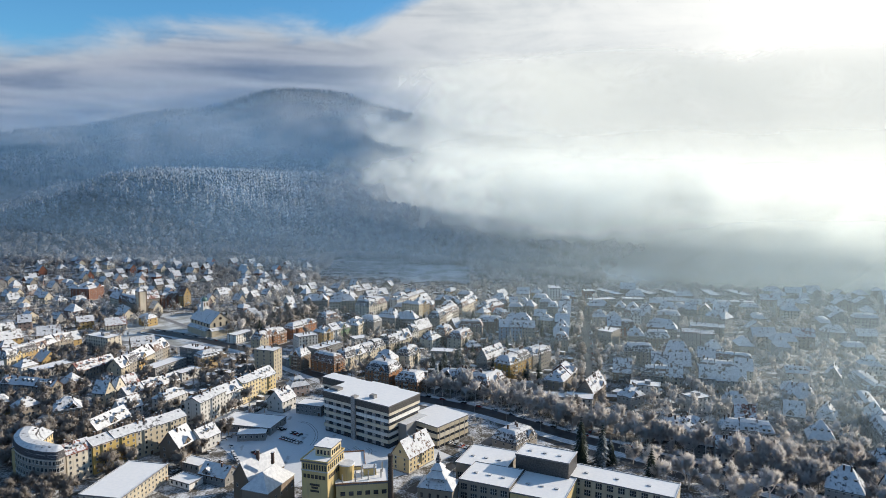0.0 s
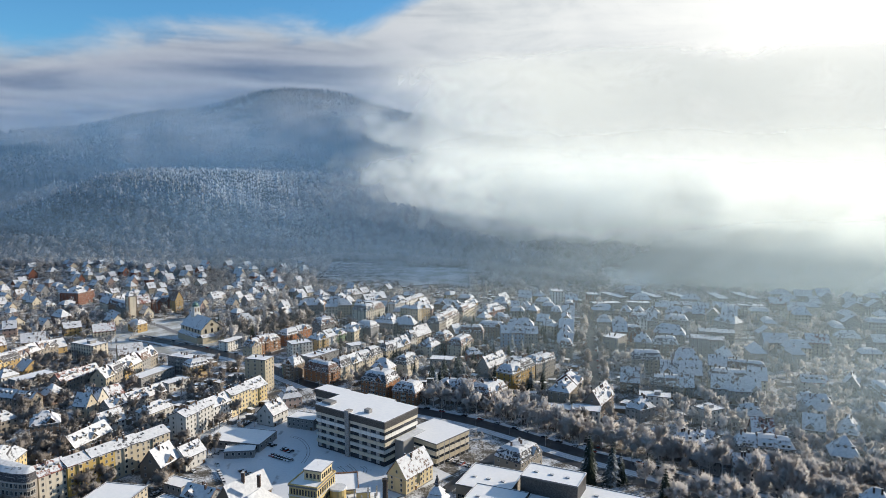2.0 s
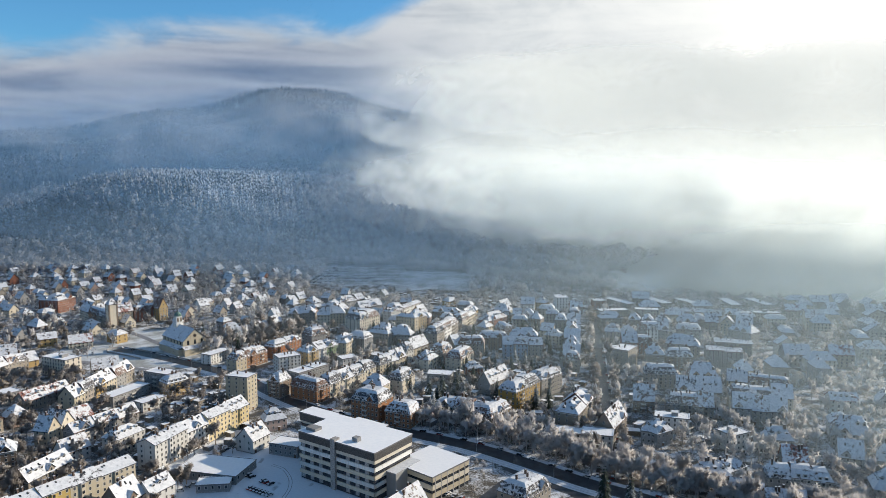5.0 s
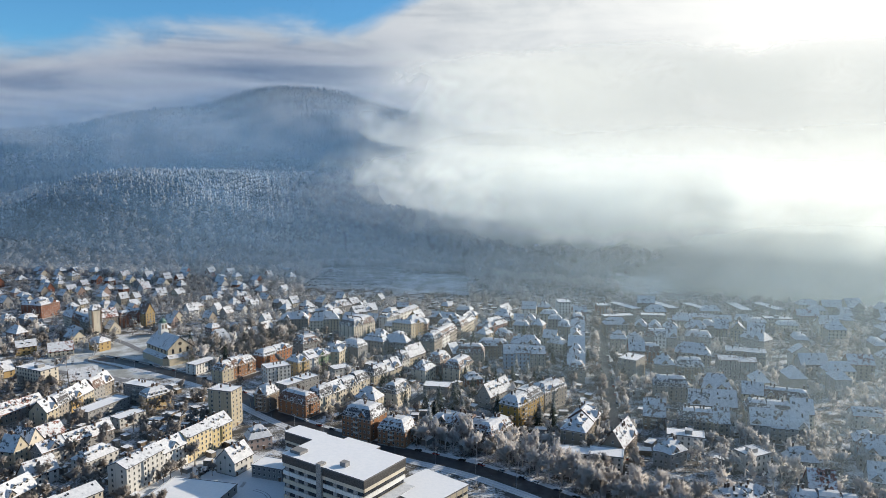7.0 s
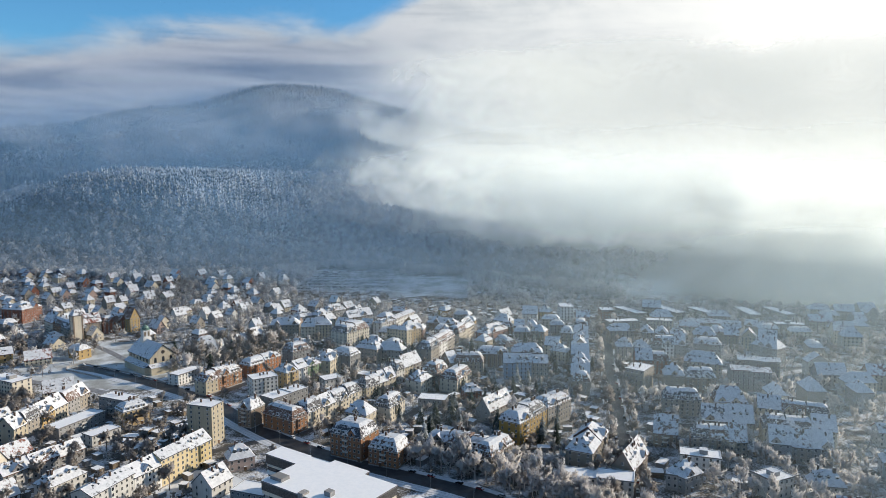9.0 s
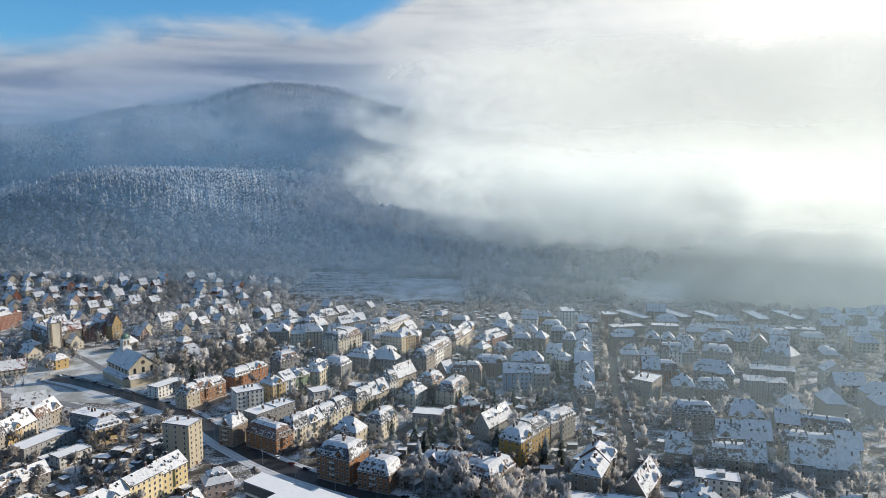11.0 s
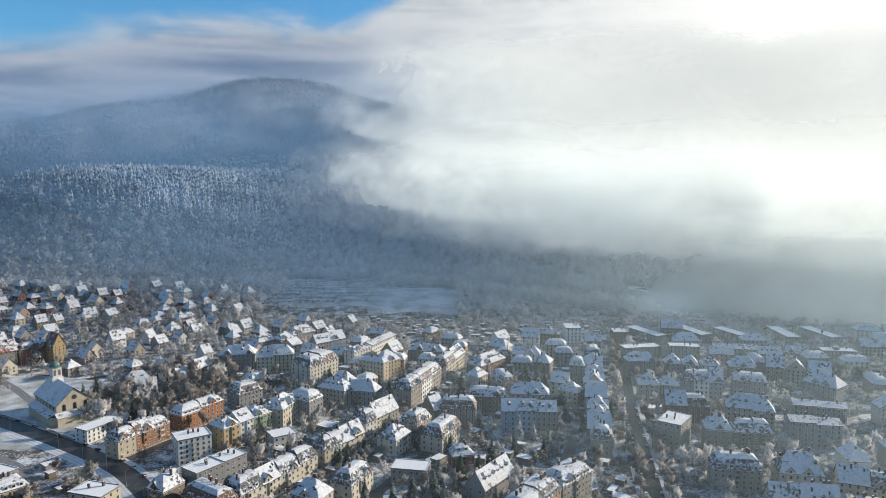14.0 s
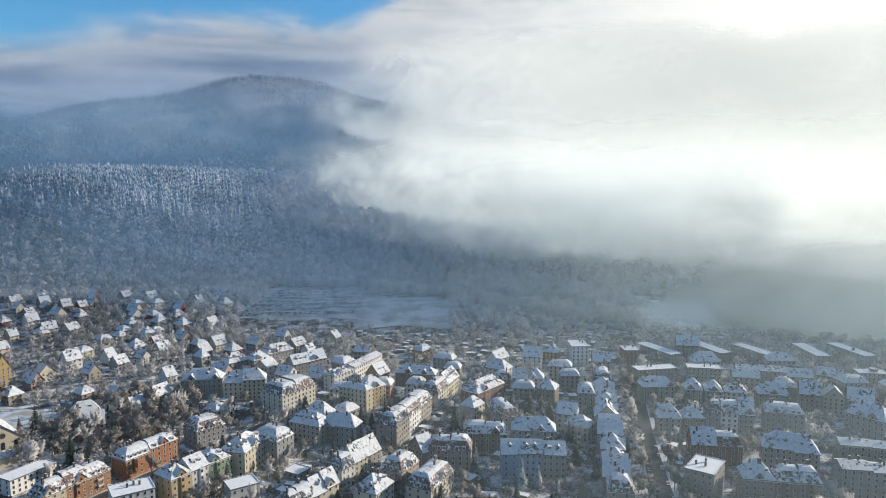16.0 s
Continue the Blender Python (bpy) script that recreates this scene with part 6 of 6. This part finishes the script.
for _ in range(1500):
    x = g.uniform(-760, 420)
    y = wood_edge(x) - g.uniform(-12, 42) * (1.0 if x < -250 else 0.6)
    if not any(a - 3 < x < c + 3 and b - 45 < y < d + 2 for a, b, c, d in OPEN) and free(x, y, 2):
        edge.append((x, y, g.uniform(8, 15)))
for x0, y0, x1, y1, n in ((-300, 960, -235, 1140, 90), (-330, 860, -230, 960, 60), (-20, 960, 60, 1080, 50)):
    for _ in range(n):
        x, y = g.uniform(x0, x1), g.uniform(y0, y1)
        if free(x, y, 2):
            edge.append((x, y, g.uniform(8, 14)))
shrubs = []
for _ in range(5200):
    x, y = g.uniform(-480, 520), g.uniform(330, 1000)
    if (x > -120 or g.random() < 0.5) and free(x, y, 1.2) and not (-190 < x < -10 and 330 < y < 470):
        shrubs.append((x, y, g.uniform(1.6, 5.0)))
wood_mesh("garden_shrubs", shrubs, "broad", "frosted hedges and shrubs in the gardens", 30, TWIG_FAR, 6)
wood_mesh("fir_woods", firs, "fir", "snow-laden fir woods on the hillside", 0, WOOD_FIR, 1)
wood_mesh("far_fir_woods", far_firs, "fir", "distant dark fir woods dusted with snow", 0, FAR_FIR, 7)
wood_mesh("broadleaf_woods", broad, "broad", "leafless frosted woods at the foot of the hill", 32, WOOD_BARE, 2)
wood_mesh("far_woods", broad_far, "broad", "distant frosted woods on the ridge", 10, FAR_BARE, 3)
wood_mesh("wood_edge_trees", edge, "broad", "pale frosted trees along the edge of the woods", 60, TWIG, 9)
wood_mesh("garden_trees", belt, "broad", "frosted garden trees among far houses", 44, TWIG_FAR, 4)

# ---- parked cars ----
def car_mesh(colour):
    body, glass = Shape(), Shape()
    body.extrude([(-2.1, 0.35), (-2.15, 0.75), (-1.9, 0.92), (1.1, 0.95), (2.0, 0.85), (2.15, 0.6), (2.1, 0.35)], -0.85, 0.85, lambda y, x, z: (x, y, z))
    glass.extrude([(-1.7, 0.93), (-1.25, 1.42), (0.35, 1.45), (1.1, 0.95)], -0.74, 0.74, lambda y, x, z: (x, y, z))
    glass.extrude([(-1.35, 1.425), (-1.25, 1.54), (0.35, 1.57), (0.5, 1.44)], -0.76, 0.76, lambda y, x, z: (x, y, z), 1)
    glass.extrude([(1.1, 0.96), (1.1, 1.02), (2.0, 0.93), (2.05, 0.86)], -0.8, 0.8, lambda y, x, z: (x, y, z), 1)
    wheel = Shape()
    wheel.tube((0, -0.1, 0), (0, 0.1, 0), 0.33, 0.33, 10)
    return body.mesh("body", colour), glass.mesh("cabin", GLASS, SNOW), wheel.mesh("wheel", TYRE)


CAR_PAINT = [(plain("car_paint_dark", (0.03, 0.035, 0.05), 0.25), "dark blue"), (plain("car_paint_silver", (0.42, 0.43, 0.45), 0.3, 0.4), "silver"),
             (plain("car_paint_white", (0.7, 0.7, 0.7), 0.3), "white"), (plain("car_paint_red", (0.30, 0.03, 0.02), 0.3), "red"), (plain("car_paint_black", (0.015, 0.015, 0.017), 0.25), "black")]
CARS = []
for paint, word in CAR_PAINT:
    body, glass, wheel = car_mesh(paint)
    root = tagged(new("car", body), f"parked {word} car with snow on its roof", "car", "parked cars")
    child("cabin", glass, root)
    for wx, wy in ((-1.35, -0.78), (-1.35, 0.78), (1.35, -0.78), (1.35, 0.78)):
        child("wheel", wheel, root, pose(wx, wy, 0.33))
    CARS.append(root)
r = random.Random(77)


def park(x, y, turn):
    first = r.choice(CARS)
    m = pose(x, y, float(land(x, y)) + 0.05, 0, 0, turn + r.choice((0, 180)) + r.uniform(-3, 3))
    if first.get("used"):
        copy_thing(first, m)
    else:
        first["used"] = True
        first.matrix_basis = m


for line, off, gap in ((MAIN, 7.8, 12), (AVENUE, 3.9, 12), (AVENUE, -3.9, 12)):
    pts = spline(line, 60)
    last = None
    for p, q in zip(pts, pts[1:]):
        if 380 < p.y < 700 and (last is None or (p - last).length > gap * r.uniform(0.7, 2.0)):
            last = p
            d = (q - p).normalized()
            park(p.x - d.y * off, p.y + d.x * off, math.degrees(math.atan2(d.y, d.x)))
# in the works yard and along the street beside it
for x0, y0, x1, y1, n, turn in ((-124, 411, -109, 401.5, 7, 50), (-142, 396, -134, 403, 4, -30), (-156, 384, -149, 399, 5, 20), (-154, 372, -141, 384, 5, 130), (-154.5, 425, -146, 452, 8, 72), (-20, 398, -6, 388, 5, 58), (-118, 396, -104, 388, 8, 50), (-128, 374, -112, 362, 8, 40), (-140, 372, -128, 352, 8, 120), (-121, 350, -104, 344, 7, 70), (-168, 330, -158, 356, 8, 62), (-147, 458, -132, 484, 6, 66)):
    for i in range(n):
        if r.random() < 0.88:
            park(x0 + (x1 - x0) * i / (n - 1), y0 + (y1 - y0) * i / (n - 1), turn)


def lamp_post():
    root = empty("street_lamp", pose(0, 0, 0), "tall grey steel street lamp beside the road", "street lamp", "street lamps along the main road")
    s = Shape()
    s.tube((0, 0, 0), (0, 0, 8.5), 0.11, 0.07, 8)
    part("pole", s, STEEL, root)
    s = Shape()
    s.tube((0, 0, 8.45), (1.8, 0, 8.9), 0.05, 0.04, 6)
    part("arm", s, STEEL, root)
    s = Shape()
    s.box(1.6, -0.16, 8.82, 2.4, 0.16, 8.98)
    part("lamp_head", s, [SIGN], root)
    return root


post = lamp_post()
pts = spline(MAIN, 60)
last, first = None, True
for p, q in zip(pts, pts[1:]):
    if 340 < p.y < 690 and (last is None or (p - last).length > 26):
        last = p
        d = (q - p).normalized()
        m = pose(p.x - d.y * -3.4, p.y + d.x * -3.4, 0.1, 0, 0, math.degrees(math.atan2(d.y, d.x)) + 90)
        if first:
            post.matrix_basis, first = m, False
        else:
            copy_thing(post, m)
lot = Shape()
for i in range(640):
    a, b = i % 40, i // 40
    if r.random() < 0.22:
        continue
    x, y = -241 + a * 3.0 + 0.35 * b + r.uniform(-0.3, 0.3), 1016 + b * 8.6 + (b % 2) * -2.8 + a * 0.35 + r.uniform(-0.4, 0.4)
    c = Shape()
    c.box(-2.1, -0.85, 0.3, 2.1, 0.85, 0.9, 0)
    c.box(-1.6, -0.75, 0.904, 0.9, 0.75, 1.4, 1)
    c.box(-1.5, -0.72, 1.404, 0.7, 0.72, 1.55, 2)
    lot.add(c, pose(x, y, float(land(x, y)) + 0.2, 0, 0, 84 + r.uniform(-4, 4)), [r.choice((0, 1, 2)), 3, 4])
tagged(new("car_park", lot.mesh("car_park", CAR_PAINT[0][0], CAR_PAINT[1][0], CAR_PAINT[2][0], GLASS, SNOW)), "rows of distant parked cars under snow", "cars", kind="stuff")

# ---- low mist and cloud ----
def veil(name, at, ahead, width, height, mat, label, bulge=0.0, n=14):
    """A curved sheet of mist centred at a place, running along a direction of the plan."""
    d = Vector((ahead[0], ahead[1])).normalized()
    v, f = [], []
    for j in range(n + 1):
        for i in range(n + 1):
            u, w = i / n - 0.5, j / n - 0.5
            v.append((u * width, w * height, bulge * (1 - 4 * u * u) + 0.05 * width * math.sin(5 * u + 3 * w) * 0.2))
    for j in range(n):
        for i in range(n):
            a = j * (n + 1) + i
            f.append((a, a + 1, a + n + 2, a + n + 1))
    ob = new(name, mesh_of(name, v, f, [mat], smooth=True))
    m = Matrix(((d.x, 0, d.y), (d.y, 0, -d.x), (0, 1, 0))).to_4x4()
    ob.matrix_basis = Matrix.Translation(at) @ m
    return tagged(ob, label, "mist", kind="structure")


def curtain(name, points, z0, z1, mat, label, n=12):
    """A hanging bank of fog along a line of the plan."""
    line = spline(points)
    v, f, uv = [], [], []
    for i, p in enumerate(line):
        for j in range(n + 1):
            v.append((p.x, p.y, z0 + (z1 - z0) * j / n))
            uv.append((i / (len(line) - 1), j / n))
    for i in range(len(line) - 1):
        for j in range(n):
            a = i * (n + 1) + j
            f.append((a, a + n + 1, a + n + 2, a + 1))
    me = mesh_of(name, v, f, [mat], smooth=True)
    layer = me.uv_layers.new(name="sheet")
    for loop in me.loops:
        layer.data[loop.index].uv = uv[loop.vertex_index]
    return tagged(new(name, me), label, "mist", kind="structure")


WHITE = (0.74, 0.81, 0.83)
BANK = fog("fog_bank", 2.4, 0.0026, WHITE, left=(0.06, 0.5), low=(-0.1, 0.15), high=(1.0, 0.72), warp=0.55, torn=0.8)
MIDFOG = fog("fog_veil", 1.45, 0.0042, (0.86, 0.94, 0.96), left=(0.05, 0.56), low=(0.03, 0.60), high=(1.0, 0.55), warp=0.55, torn=0.75, tilt=0.06)
LOWFOG = fog("low_fog", 0.75, 0.0045, (0.80, 0.93, 0.96), left=(0.0, 0.75), low=(-0.2, 0.2), high=(1.0, 0.3), warp=0.35, torn=0.5)
SLOPEFOG = fog("slope_fog", 1.3, 0.0045, (0.82, 0.90, 0.93), left=(0.24, 0.64), low=(0.1, 0.78), high=(1.0, 0.7), warp=0.6, torn=0.8, tilt=0.3)
WISP = fog("fog_wisps", 0.27, 0.0042, (0.55, 0.60, 0.70), left=(0.0, 0.25), right=(1.0, 0.75), low=(0.0, 0.45), high=(1.0, 0.5), warp=0.9, torn=1.0, stretch=(1, 1, 1.8))
# Town and park haze: its pale blue veil of light is the sheets' own colour.
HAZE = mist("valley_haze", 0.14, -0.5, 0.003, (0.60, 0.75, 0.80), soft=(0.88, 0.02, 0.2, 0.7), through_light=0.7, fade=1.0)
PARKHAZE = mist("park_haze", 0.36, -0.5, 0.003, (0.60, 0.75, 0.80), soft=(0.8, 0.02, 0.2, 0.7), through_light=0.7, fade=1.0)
# Hill haze on sheets: the blue of scattered light is put into their colour.
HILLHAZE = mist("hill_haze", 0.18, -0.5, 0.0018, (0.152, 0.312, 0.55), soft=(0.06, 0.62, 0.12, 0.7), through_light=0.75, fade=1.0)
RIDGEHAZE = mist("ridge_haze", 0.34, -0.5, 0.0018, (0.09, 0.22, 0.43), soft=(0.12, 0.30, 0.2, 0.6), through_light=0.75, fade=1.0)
curtain("fog_bank", [(-560, 2560), (-180, 2330), (350, 2200), (900, 2150), (1700, 2050)], 60, 560, BANK, "dense bright fog bank rolling over the flank of the hill")
curtain("fog_bank", [(-330, 1620), (-60, 1480), (300, 1380), (950, 1200)], 0, 290, MIDFOG, "bright fog lying against the wooded slope")
curtain("fog_bank", [(-200, 1330), (60, 1210), (400, 1120), (820, 960)], 0, 215, MIDFOG, "bright fog drifting over the edge of the woods")
curtain("fog_bank", [(-60, 1010), (330, 955), (720, 800)], -2, 150, LOWFOG, "thin low fog drifting before the foot of the hill")
curtain("fog_bank", [(-520, 1520), (-200, 1370), (100, 1240), (450, 1130)], 0, 280, SLOPEFOG, "torn bright fog creeping down the wooded slope")
curtain("fog_wisps", [(-1750, 2150), (-1000, 1990), (-250, 1800)], 130, 430, WISP, "thin torn fog wisps in front of the hill")
curtain("fog_wisps", [(-800, 2500), (-450, 2350), (-50, 2150)], 190, 470, WISP, "thin torn fog wisps below the summit")
# The haze at the foot of the woods is tinted into this sheet too.
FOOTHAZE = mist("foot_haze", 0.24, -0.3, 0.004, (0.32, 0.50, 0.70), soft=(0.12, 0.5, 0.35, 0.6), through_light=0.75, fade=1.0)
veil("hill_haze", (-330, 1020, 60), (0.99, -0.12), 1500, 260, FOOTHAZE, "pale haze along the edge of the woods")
# Stacked tinted sheets build up the blue haze of the slope.
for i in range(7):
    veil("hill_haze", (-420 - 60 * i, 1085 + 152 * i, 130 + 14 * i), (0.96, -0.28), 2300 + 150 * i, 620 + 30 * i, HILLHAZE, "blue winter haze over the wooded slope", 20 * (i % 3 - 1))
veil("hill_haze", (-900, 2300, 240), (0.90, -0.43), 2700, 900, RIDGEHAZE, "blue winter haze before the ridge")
# Sheets added to lighten the park and the roofs with tinted haze.
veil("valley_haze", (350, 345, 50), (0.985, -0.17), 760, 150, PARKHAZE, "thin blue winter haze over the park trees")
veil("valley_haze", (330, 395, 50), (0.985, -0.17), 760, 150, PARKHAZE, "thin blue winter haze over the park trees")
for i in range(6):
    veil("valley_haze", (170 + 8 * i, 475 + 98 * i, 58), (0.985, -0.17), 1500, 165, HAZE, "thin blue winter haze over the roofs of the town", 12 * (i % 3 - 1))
